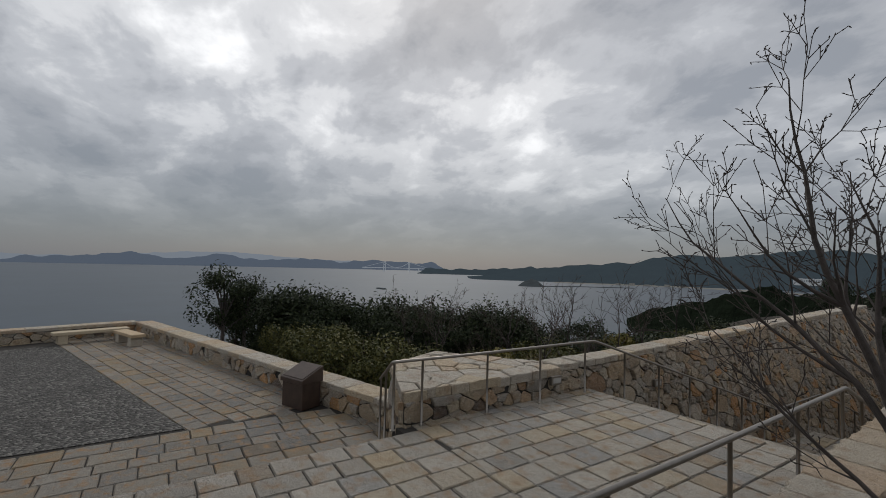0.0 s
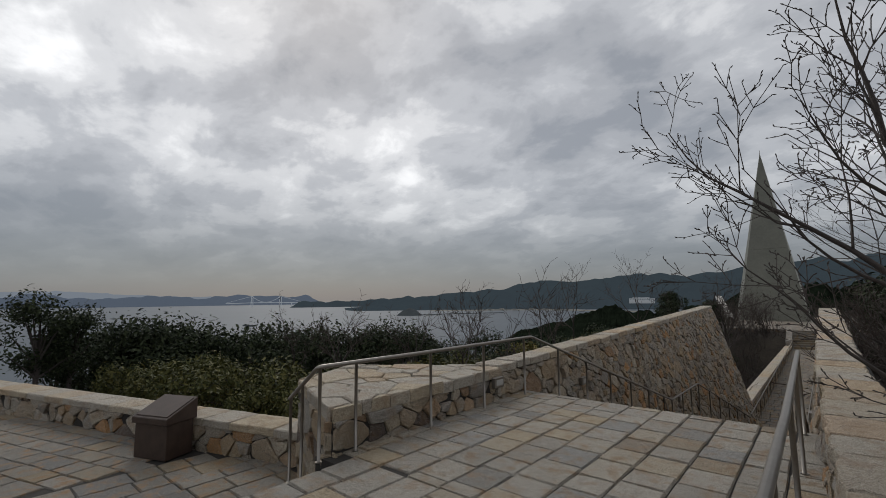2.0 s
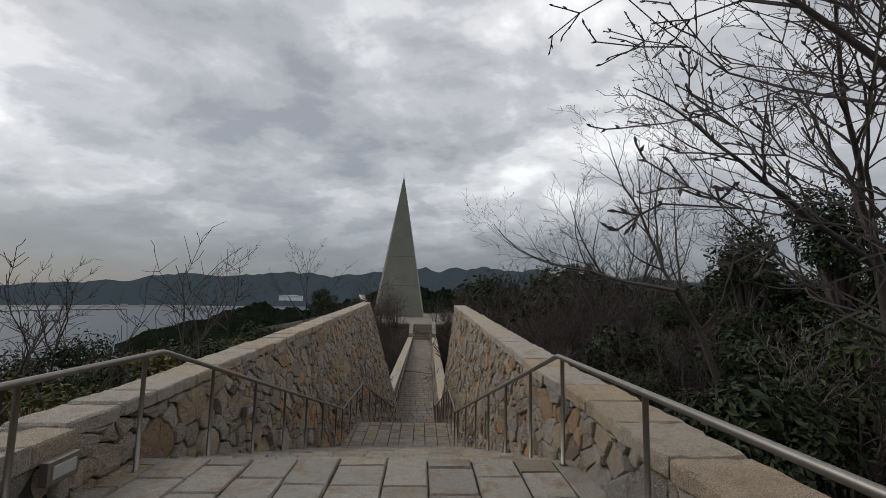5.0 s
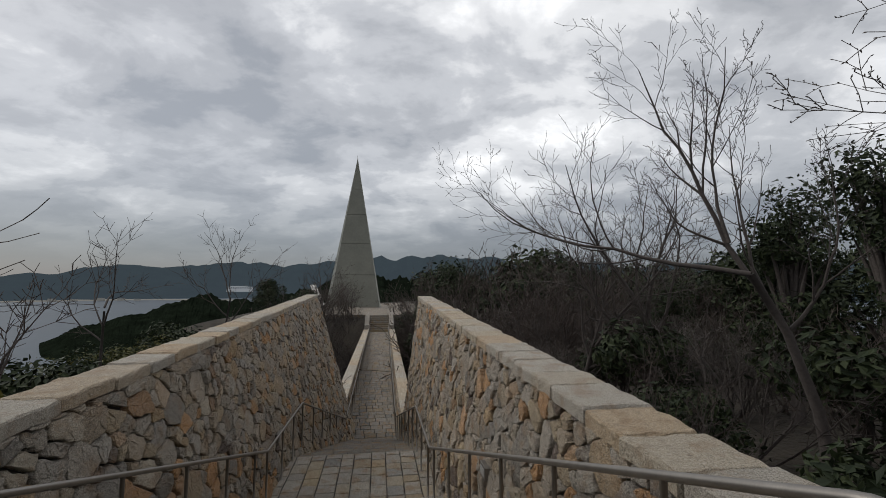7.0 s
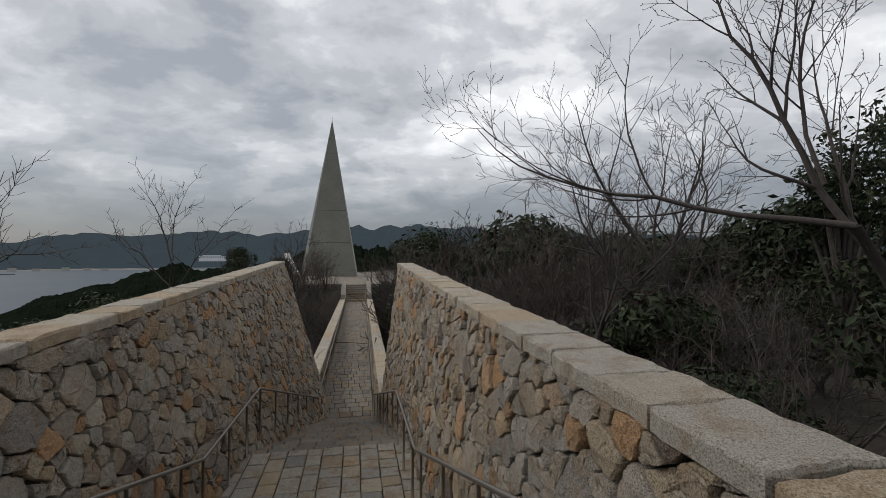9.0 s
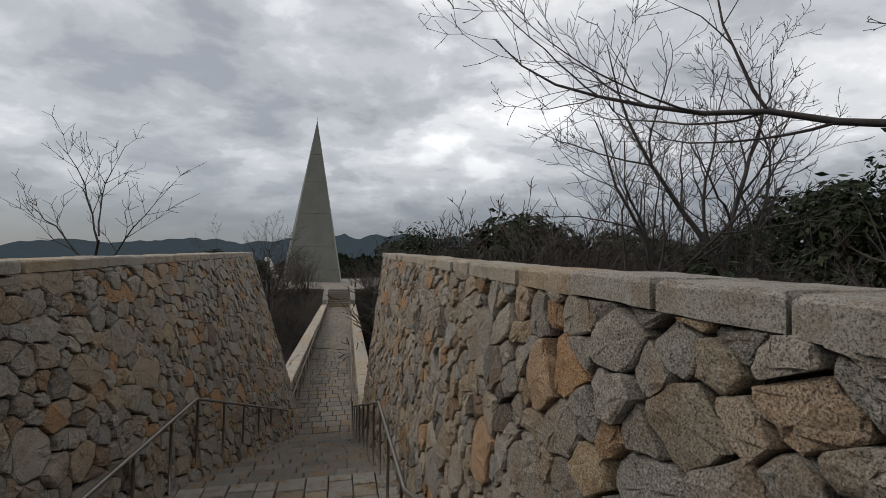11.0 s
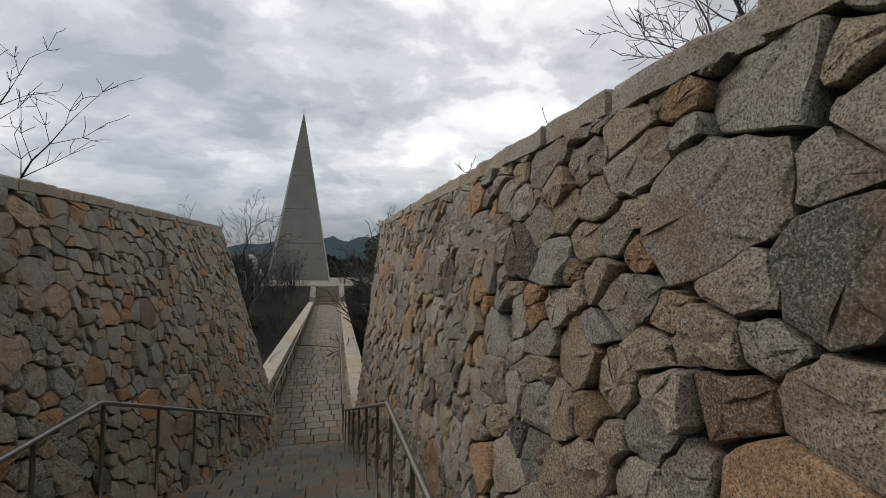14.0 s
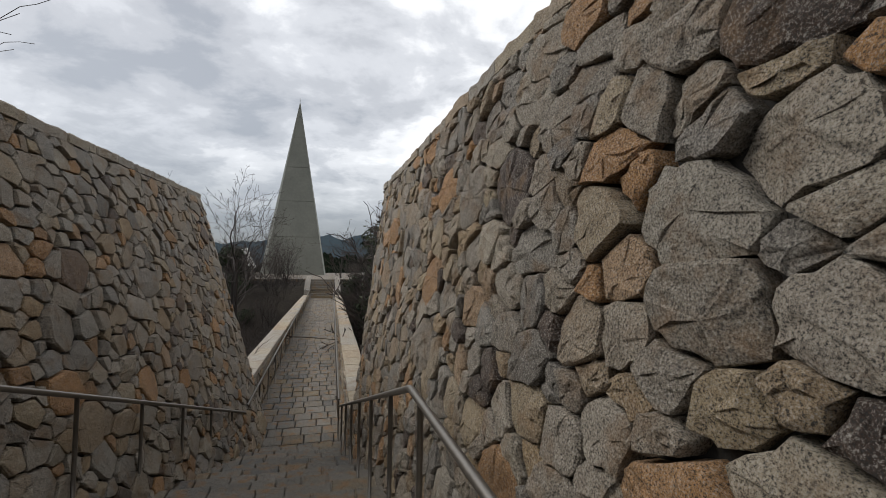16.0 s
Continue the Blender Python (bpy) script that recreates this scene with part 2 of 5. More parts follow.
M_LEAF_DARK = leaf_material("dark_evergreen_leaf", [(0.010, 0.016, 0.007), (0.020, 0.030, 0.011), (0.036, 0.046, 0.017)])
M_LEAF_GLOSSY = leaf_material("glossy_camellia_leaf", [(0.012, 0.022, 0.006), (0.026, 0.040, 0.010), (0.055, 0.072, 0.017)], 0.5)
M_LEAF_MOSS = leaf_material("olive_shrub_leaf", [(0.028, 0.034, 0.010), (0.062, 0.066, 0.016), (0.11, 0.098, 0.028)])
M_LEAF_YELLOW = leaf_material("yellow_green_leaf", [(0.06, 0.07, 0.015), (0.13, 0.11, 0.025), (0.18, 0.14, 0.04)])
M_GRASS = leaf_material("dry_straw_grass", [(0.20, 0.14, 0.07), (0.28, 0.20, 0.11), (0.36, 0.27, 0.16)], 0.8)
M_HILL_NEAR = plain_material("wooded_slope", (0.010, 0.014, 0.009), 1.0, 0, 0.6, 0.12, 0.9, 1.5)
M_HILL_NEAR.node_tree.nodes["Principled BSDF"].inputs["Specular IOR Level"].default_value = 0.0
# emission stands in for haze, bluer and paler with distance
M_HILL_MID = far_material("wooded_hills_painted_haze", (0.010, 0.016, 0.016), (0.027, 0.035, 0.044))
M_HILL_FAR = far_material("hills_painted_blue_haze", (0.01, 0.012, 0.015), (0.072, 0.090, 0.120), 0.1)
M_HILL_FARTHEST = far_material("mountains_painted_pale_haze", (0.01, 0.01, 0.01), (0.165, 0.190, 0.225), 0.1)
# white wall, bridge, beach and islet get the same glow in place of haze
M_WHITE = far_material("white_building_wall", (0.3, 0.3, 0.3), (0.10, 0.11, 0.12), 0.1)
M_BRIDGE = far_material("pale_bridge_steel", (0.2, 0.2, 0.2), (0.16, 0.18, 0.205), 0.1)
M_SAND = far_material("pale_beach", (0.15, 0.14, 0.12), (0.06, 0.062, 0.062), 0.2)
M_ROCK_ISLE = far_material("dark_rock_islet", (0.02, 0.022, 0.02), (0.03, 0.035, 0.04), 0.4, 0.1)
M_LIGHT_GLASS = plain_material("frosted_lamp_glass", (0.34, 0.34, 0.33), 0.35, 0, 0.1, 12, 0)
M_BENCH = stone_material("bench_granite", CAP_RAMP, "object", 0.4, 1.0, 0.3, stain=0.2)
M_WHITE_STONE = stone_material("pale_granite", [(0, (0.42, 0.41, 0.385)), (1, (0.5, 0.485, 0.45))], "island", 0.3, 1.0, 0.4, stain=0.3)


# ---- mesh helpers ----
def mesh_of(name, verts, faces, mat):
    me = bpy.data.meshes.new(name)
    me.from_pydata(verts, [], faces)
    me.materials.append(mat)
    me.update()
    return me


def obj(name, verts, faces, mat, parent=None, smooth=False, label=""):
    me = mesh_of(name, verts, faces, mat)
    if smooth:
        me.polygons.foreach_set("use_smooth", [True] * len(me.polygons))
    ob = new(name, me)
    if parent:
        ob.parent = parent
    if label:
        ob["label"] = label
    return ob


def part(name, bm, material, parent, label=""):
    me = bpy.data.meshes.new(name)
    bm.to_mesh(me)
    bm.free()
    me.materials.append(material)
    ob = new(name, me)
    ob.parent = parent
    if label:
        ob["label"] = label
    return ob


def empty(name, loc=(0, 0, 0)):
    ob = new(name)
    ob.location = loc
    return ob


def box_geo(x0, y0, z0, x1, y1, z1):
    v = [(x0, y0, z0), (x1, y0, z0), (x1, y1, z0), (x0, y1, z0), (x0, y0, z1), (x1, y0, z1), (x1, y1, z1), (x0, y1, z1)]
    f = [(3, 2, 1, 0), (4, 5, 6, 7), (0, 1, 5, 4), (1, 2, 6, 5), (2, 3, 7, 6), (3, 0, 4, 7)]
    return v, f


def prism_geo(pts, z0, z1):
    """An upright prism on a counter-clockwise outline; z0 and z1 may be numbers or one for each corner."""
    n = len(pts)
    z0 = [z0] * n if isinstance(z0, (int, float)) else z0
    z1 = [z1] * n if isinstance(z1, (int, float)) else z1
    v = [(p[0], p[1], z) for p, z in zip(pts, z0)] + [(p[0], p[1], z) for p, z in zip(pts, z1)]
    f = [tuple(range(n - 1, -1, -1)), tuple(range(n, 2 * n))] + [(i, (i + 1) % n, n + (i + 1) % n, n + i) for i in range(n)]
    return v, f


def bevelled(verts, faces, width, segments=1):
    bm = bmesh.new()
    vs = [bm.verts.new(v) for v in verts]
    for f in faces:
        bm.faces.new([vs[i] for i in f])
    bmesh.ops.recalc_face_normals(bm, faces=bm.faces[:])
    bmesh.ops.bevel(bm, geom=bm.edges[:], offset=width, segments=segments, affect="EDGES", profile=0.5)
    return bm


def tube_geo(points, radii, sides=8, cap=True):
    """A round tube along a line of points."""
    verts, faces = [], []
    pts = [Vector(p) for p in points]
    up = Vector((0.31, 0.17, 0.93))
    for i, p in enumerate(pts):
        d = (pts[min(i + 1, len(pts) - 1)] - pts[max(i - 1, 0)]).normalized()
        a = d.cross(up)
        a = a.normalized() if a.length > 1e-4 else d.orthogonal().normalized()
        b = a.cross(d)
        r = radii[i] if not isinstance(radii, (int, float)) else radii
        for s in range(sides):
            t = 2 * math.pi * s / sides
            verts.append(tuple(p + a * (r * math.cos(t)) + b * (r * math.sin(t))))
    for i in range(len(pts) - 1):
        for s in range(sides):
            q = (s + 1) % sides
            faces.append((i * sides + s, i * sides + q, (i + 1) * sides + q, (i + 1) * sides + s))
    if cap:
        faces.append(tuple(range(sides)))
        faces.append(tuple(range((len(pts) - 1) * sides + sides - 1, (len(pts) - 1) * sides - 1, -1)))
    return verts, faces


class Heap:
    """Collects many small pieces into one mesh."""

    def __init__(self):
        self.v, self.f = [], []

    def add(self, geo):
        k = len(self.v)
        self.v += geo[0]
        self.f += [tuple(i + k for i in f) for f in geo[1]]

    def make(self, name, mat, parent=None, smooth=False):
        return obj(name, self.v, self.f, mat, parent, smooth)


# ---- plan ----
Y_NOSE, Y_LAND2, Y_END2, Y_FOOT = 7.62, 13.6, 15.9, 22.6
Z_LAND2, Z_CAUSE, Z_TERR = -2.03, -4.15, -0.72
RUN1, RISE1 = (Y_LAND2 - Y_NOSE) / 12, -Z_LAND2 / 13     # upper stair
RUN2, RISE2 = (Y_FOOT - Y_END2) / 13, (Z_LAND2 - Z_CAUSE) / 14   # lower stair
Y_FAR, Z_FAR = 50.0, -3.25     # far end of the causeway, which climbs gently
Y_WALL_L, Y_WALL_R = 24.1, 21.6
X_STEP = -3.85


def face_r(y, z):
    return -0.630 + 0.124 * z - 0.0025 * (y - 12) + 0.03 * max(0.0, 9.0 - y)


def face_l(y, z):
    lean = 0.18 + 0.12 * min(1.0, max(0.0, (y - 10.0) / 13.0))
    return -4.26 - lean * (z - 1.0)


def top_l(y):
    return 0.47 + 0.031 * max(0.0, y - 8.0)


def top_r(y):
    return 0.48 + 0.031 * max(0.0, y - 6.3)


def floor_z(y):
    """Height of the walked floor along the stair."""
    if y < Y_NOSE:
        return 0.0
    if y < Y_LAND2:
        return -RISE1 * (math.floor((y - Y_NOSE) / RUN1) + 1)
    if y < Y_END2:
        return Z_LAND2
    if y < Y_FOOT:
        return Z_LAND2 - RISE2 * (math.floor((y - Y_END2) / RUN2) + 1)
    return Z_CAUSE + (Z_FAR - Z_CAUSE) * min(1.0, (y - Y_FOOT) / (Y_FAR - Y_FOOT))


# ---- stone laying ----

def clip_poly(poly, px, py, nx, ny):
    """Keeps the side of the line through (px, py) to which (nx, ny) does not point."""
    out = []
    for i in range(len(poly)):
        a, b = poly[i], poly[(i + 1) % len(poly)]
        da, db = (a[0] - px) * nx + (a[1] - py) * ny, (b[0] - px) * nx + (b[1] - py) * ny
        if da <= 0:
            out.append(a)
        if da * db < 0:
            t = da / (da - db)
            out.append((a[0] + (b[0] - a[0]) * t, a[1] + (b[1] - a[1]) * t))
    return out


def rubble_cells(u0, u1, low, high, size, rs, stretch=1.25, coarse=1.0):
    """Irregular stones that fill a wall face: outlines in (along, up)."""
    seeds, grid, cell = [], {}, size * 1.5
    vmin = min(low(u0 + (u1 - u0) * i / 20) for i in range(21)) - 0.2
    vmax = max(high(u0 + (u1 - u0) * i / 20) for i in range(21)) + 0.1
    tries = int((u1 - u0) * (vmax - vmin) / size ** 2 * 26)
    for _ in range(tries):
        u, v = rs.uniform(u0 - 0.2, u1 + 0.2), rs.uniform(vmin, vmax)
        if v < low(u) - 0.25 or v > high(u) + 0.12:
            continue
        r = size * rs.choice((0.42, 0.55, 0.68, 0.8, 0.95, 1.1, 1.25 * coarse))
        gu, gv = int(u / stretch // cell), int(v // cell)
        if all(((u - s[0]) / stretch) ** 2 + (v - s[1]) ** 2 > (0.5 * (r + s[2])) ** 2
               for a in (-1, 0, 1) for b in (-1, 0, 1) for s in grid.get((gu + a, gv + b), ())):
            s = (u, v, r)
            seeds.append(s)
            grid.setdefault((gu, gv), []).append(s)
    cells = []
    for u, v, r in seeds:
        poly = [(u - 0.7, v - 0.6), (u + 0.7, v - 0.6), (u + 0.7, v + 0.6), (u - 0.7, v + 0.6)]
        gu, gv = int(u / stretch // cell), int(v // cell)
        for a in (-2, -1, 0, 1, 2):
            for b in (-2, -1, 0, 1, 2):
                for s in grid.get((gu + a, gv + b), ()):
                    du, dv = (s[0] - u) / stretch ** 2, s[1] - v
                    if du or dv:
                        k = r / (r + s[2])
                        poly = clip_poly(poly, u + (s[0] - u) * k, v + (s[1] - v) * k, du, dv)
        poly = clip_poly(poly, u0, 0, -1, 0)
        poly = clip_poly(poly, u1, 0, 1, 0) if poly else poly
        if poly:
            e = 0.4
            sl = (high(u + e) - high(u - e)) / (2 * e)
            poly = clip_poly(poly, u, high(u), -sl, 1)
        if len(poly) < 3:
            continue
        cu, cv = sum(p[0] for p in poly) / len(poly), sum(p[1] for p in poly) / len(poly)
        ext = max(math.hypot(p[0] - cu, p[1] - cv) for p in poly)
        if ext < 0.05 or max(p[1] for p in poly) < low(cu) - 0.05:
            continue
        cells.append((cu, cv, ext, poly))
    return cells


def stone_geo(poly, cu, cv, rs, joint=0.0055, bulge=0.03, deep=0.11, fine=False):
    """A split-faced stone on an outline, with broken edges: (along, up, out) about its middle."""
    pts = []
    n = len(poly)
    for i in range(n):
        a, b, c = poly[i - 1], poly[i], poly[(i + 1) % n]
        la, lc = math.hypot(a[0] - b[0], a[1] - b[1]), math.hypot(c[0] - b[0], c[1] - b[1])
        if la < 0.03:
            continue
        q = rs.choice((0.0, 0.03, 0.05, 0.14))
        ka, kc = min(0.4, q * 0.16 / max(la, 0.02)), min(0.4, q * 0.16 / max(lc, 0.02))
        if q:
            pts.append((b[0] + (a[0] - b[0]) * ka, b[1] + (a[1] - b[1]) * ka))
        pts.append((b[0] + (c[0] - b[0]) * kc, b[1] + (c[1] - b[1]) * kc))
        if fine and lc > 0.07:
            m = 1 if lc < 0.12 else (2 if lc < 0.2 else 3)
            for k in range(m):
                t = (k + 1) / (m + 1) + rs.uniform(-0.07, 0.07)
                w = rs.uniform(-0.014, 0.006)
                pts.append((b[0] + (c[0] - b[0]) * t - (c[1] - b[1]) / lc * w, b[1] + (c[1] - b[1]) * t + (c[0] - b[0]) / lc * w))
    m = len(pts)
    ring = []
    for x, y in pts:
        dx, dy = x - cu, y - cv
        d = math.hypot(dx, dy) or 1e-6
        k = max(0.3, 1 - (joint * rs.uniform(0.4, 2.4)) / d)
        ring.append((dx * k, dy * k))
    tx, ty = rs.uniform(-0.16, 0.16), rs.uniform(-0.16, 0.16)
    proud = rs.uniform(-0.012, 0.014)
    h = bulge * rs.uniform(0.3, 1.4) + proud
    # a cleft plane across part of the face
    ang, off, dip = rs.uniform(0, 6.28), rs.uniform(-0.02, 0.06), rs.uniform(0.02, 0.22)

    def out(x, y, lift, loose):
        s = x * math.cos(ang) + y * math.sin(ang) - off
        return h + lift + tx * x + ty * y - (dip * s if s > 0 else 0.0) + rs.uniform(-loose, loose)

    v = [(x, y, -deep) for x, y in ring]
    v += [(x, y, out(x, y, -rs.uniform(0.005, 0.016) - 0.1 * abs(proud), 0.004)) for x, y in ring]
    f2 = rs.uniform(0.90, 0.965)
    v += [(x * f2 + rs.uniform(-0.007, 0.007), y * f2 + rs.uniform(-0.007, 0.007), out(x, y, 0.0, 0.005)) for x, y in ring]
    rings = 3
    if fine:
        v += [(x * 0.5 + rs.uniform(-0.012, 0.012), y * 0.5 + rs.uniform(-0.012, 0.012), out(x * 0.5, y * 0.5, 0.004, 0.008)) for x, y in ring]
        rings = 4
    v.append((rs.uniform(-0.02, 0.02), rs.uniform(-0.02, 0.02), out(0, 0, 0.004, 0.006)))
    f = []
    for i in range(m):
        j = (i + 1) % m
        for k in range(rings - 1):
            f.append((k * m + i, k * m + j, (k + 1) * m + j, (k + 1) * m + i))
        f.append(((rings - 1) * m + i, (rings - 1) * m + j, rings * m))
    return v, f


def lay_wall(owner, cells, place, near, rs, name="stone", joined="stone_rubble", joint=0.0055):
    """near(u, v): whether a stone there is an object of its own. place(u, v, out): the point in the world."""
    heap, count = Heap(), 0
    for cu, cv, ext, poly in cells:
        v, f = stone_geo(poly, cu, cv, rs, joint, fine=near(cu, cv), bulge=0.012 + 0.045 * min(ext, 0.35))
        w = [Vector(place(cu + a, cv + b, o)) for a, b, o in v]
        if near(cu, cv) and count < 300:
            c = Vector(place(cu, cv, 0))
            ob = obj(name, [tuple(p - c) for p in w], f, M_WALL, owner)
            ob.location = c
            count += 1
        else:
            heap.add(([tuple(p) for p in w], f))
    if heap.v:
        tagged(heap.make(joined, M_WALL_STUFF, owner), kind="stuff")


def slab_geo(corners, thick, rs, rough=0.008, bit=0.25, most=3):
    """A slab with broken edges: corners counter-clockwise, each (x, y, top)."""
    n = len(corners)
    cx, cy = sum(c[0] for c in corners) / n, sum(c[1] for c in corners) / n
    rim = []
    for i in range(n):
        a, b = corners[i], corners[(i + 1) % n]
        steps = max(1, min(most, int(math.hypot(a[0] - b[0], a[1] - b[1]) / bit)))
        for s in range(steps):
            t = s / steps
            rim.append((a[0] + (b[0] - a[0]) * t + rs.uniform(-rough, rough), a[1] + (b[1] - a[1]) * t + rs.uniform(-rough, rough), a[2] + (b[2] - a[2]) * t))
    m = len(rim)
    ins = 0.009

    def inward(p, d):
        l = math.hypot(p[0] - cx, p[1] - cy) or 1
        k = 1 - d / l
        return cx + (p[0] - cx) * k, cy + (p[1] - cy) * k

    v = [(p[0], p[1], p[2] - thick) for p in rim] + [(p[0], p[1], p[2] - 0.016 + rs.uniform(-0.005, 0.004)) for p in rim]
    v += [(*inward(p, ins + rs.uniform(0, 0.012)), p[2] + rs.uniform(-0.003, 0.003)) for p in rim]
    f = [tuple(range(m - 1, -1, -1)), tuple(range(2 * m, 3 * m))]
    for k in (0, m):
        f += [(k + i, k + (i + 1) % m, k + m + (i + 1) % m, k + m + i) for i in range(m)]
    return v, f


def lay_slab(name, corners, thick, mat, owner, rs, rough=0.008, bit=0.25, most=3):
    v, f = slab_geo(corners, thick, rs, rough, bit, most)
    c = Vector((sum(p[0] for p in corners) / len(corners), sum(p[1] for p in corners) / len(corners), corners[0][2]))
    ob = obj(name, [tuple(Vector(p) - c) for p in v], f, mat, owner)
    ob.location = c
    return ob


# ---- ground, sea and distance ----
def smooth(a, b, x):
    t = min(1.0, max(0.0, (x - a) / (b - a)))
    return t * t * (3 - 2 * t)


def ground_z(x, y):
    r = math.hypot(x + 2, y - 5)
    z = -1.25 - 0.09 * max(0.0, r - 10)
    west = max(0.0, -x - 19) * 0.32 + max(0.0, -x - 5) * smooth(5, 12, y) * 0.22
    z -= west
    z -= 4.2 * smooth(18, 30, y) * (1 - smooth(46, 53, y)) * (1 - smooth(14, 30, abs(x + 2)))
    knoll = smooth(44, 54, y) * (1 - smooth(90, 130, y)) * (1 - smooth(12, 40, abs(x + 3)))
    z = z * (1 - knoll) + -2.1 * knoll
    if x > 0:
        z += 0.04 * min(x, 30) * smooth(-5, 10, y)
    under = smooth(-5.6, -5.2, x) * (1 - smooth(0.3, 0.8, x)) * (1 - smooth(24, 25.5, y)) * smooth(-6, -4, y)
    z = z * (1 - under) + min(z, -4.6) * under
    terr = smooth(-20.6, -20.2, x) * (1 - smooth(0.4, 0.8, x)) * (1 - smooth(4.8, 5.4, y - 0.31 * min(0.0, x + 5.7))) * smooth(-17, -15, y)
    z = z * (1 - terr) + min(z, -1.4) * terr
    z += 0.25 * noise.noise((x * 0.15, y * 0.15, 0)) * smooth(6, 20, r)
    return max(z, -40.0)


def build_ground():
    xs = [-4500, -1500, -500, -250, -160] + [-120 + 4 * i for i in range(22)] + [-32 + 1.0 * i for i in range(57)] + [26 + 4 * i for i in range(16)] + [110, 160, 300, 600, 1500, 4500]
    ys = [-4500, -1500, -500, -200, -100] + [-60 + 5 * i for i in range(10)] + [-10 + 1.0 * i for i in range(45)] + [36 + 3 * i for i in range(30)] + [140, 180, 260, 400, 800, 1800, 4500]
    v, f = [], []
    for y in ys:
        for x in xs:
            v.append((x, y, ground_z(x, y)))
    w = len(xs)
    for j in range(len(ys) - 1):
        for i in range(w - 1):
            f.append((j * w + i, j * w + i + 1, (j + 1) * w + i + 1, (j + 1) * w + i))
    tagged(obj("ground", v, f, M_SOIL, smooth=True), "dark soil and leaf litter on the hillside", "ground", kind="structure")
    n = 64
    v = [(0, 0, -35.0)] + [(4850 * math.cos(2 * math.pi * i / n), 4850 * math.sin(2 * math.pi * i / n), -35.0) for i in range(n)]
    f = [(0, i + 1, (i + 1) % n + 1) for i in range(n)]
    tagged(obj("water", v, f, M_SEA), "calm grey sea in a wide bay", "sea", kind="structure")


build_ground()


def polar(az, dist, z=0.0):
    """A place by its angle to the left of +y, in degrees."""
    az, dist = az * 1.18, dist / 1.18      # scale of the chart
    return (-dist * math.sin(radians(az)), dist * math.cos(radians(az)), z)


def hill_range(name, az0, az1, dist, height, mat, label, seed, depth=250, rows=7, cols=110, rough=0.35):
    """A range of wooded hills; height(az) is its crest in metres over the sea."""
    v, f = [], []
    for j in range(rows):
        s = j / (rows - 1)
        for i in range(cols):
            az = az0 + (az1 - az0) * i / (cols - 1)
            edge = min(abs(az - az0), abs(az - az1)) / abs(az1 - az0)
            h = height(az) * math.sin(min(1.0, s * 1.25) * math.pi / 2) * smooth(0.0, 0.07, edge)
            h *= 1 + rough * noise.noise((az * 0.45, s * 3.0, seed)) * (0.4 + s) + rough * 0.35 * noise.noise((az * 2.2, s * 7, seed + 5))
            h += (2.6 * dist / 1500 + 0.4) * noise.noise((az * 9.0 * 1500 / dist, s * 20, seed + 9)) * (h > 3)
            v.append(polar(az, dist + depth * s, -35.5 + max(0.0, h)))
    for j in range(rows - 1):
        for i in range(cols - 1):
            a = j * cols + i
            f.append((a, a + cols, a + cols + 1, a + 1))
    return tagged(obj(name, v, f, mat, smooth=False), label, "hills", kind="structure")


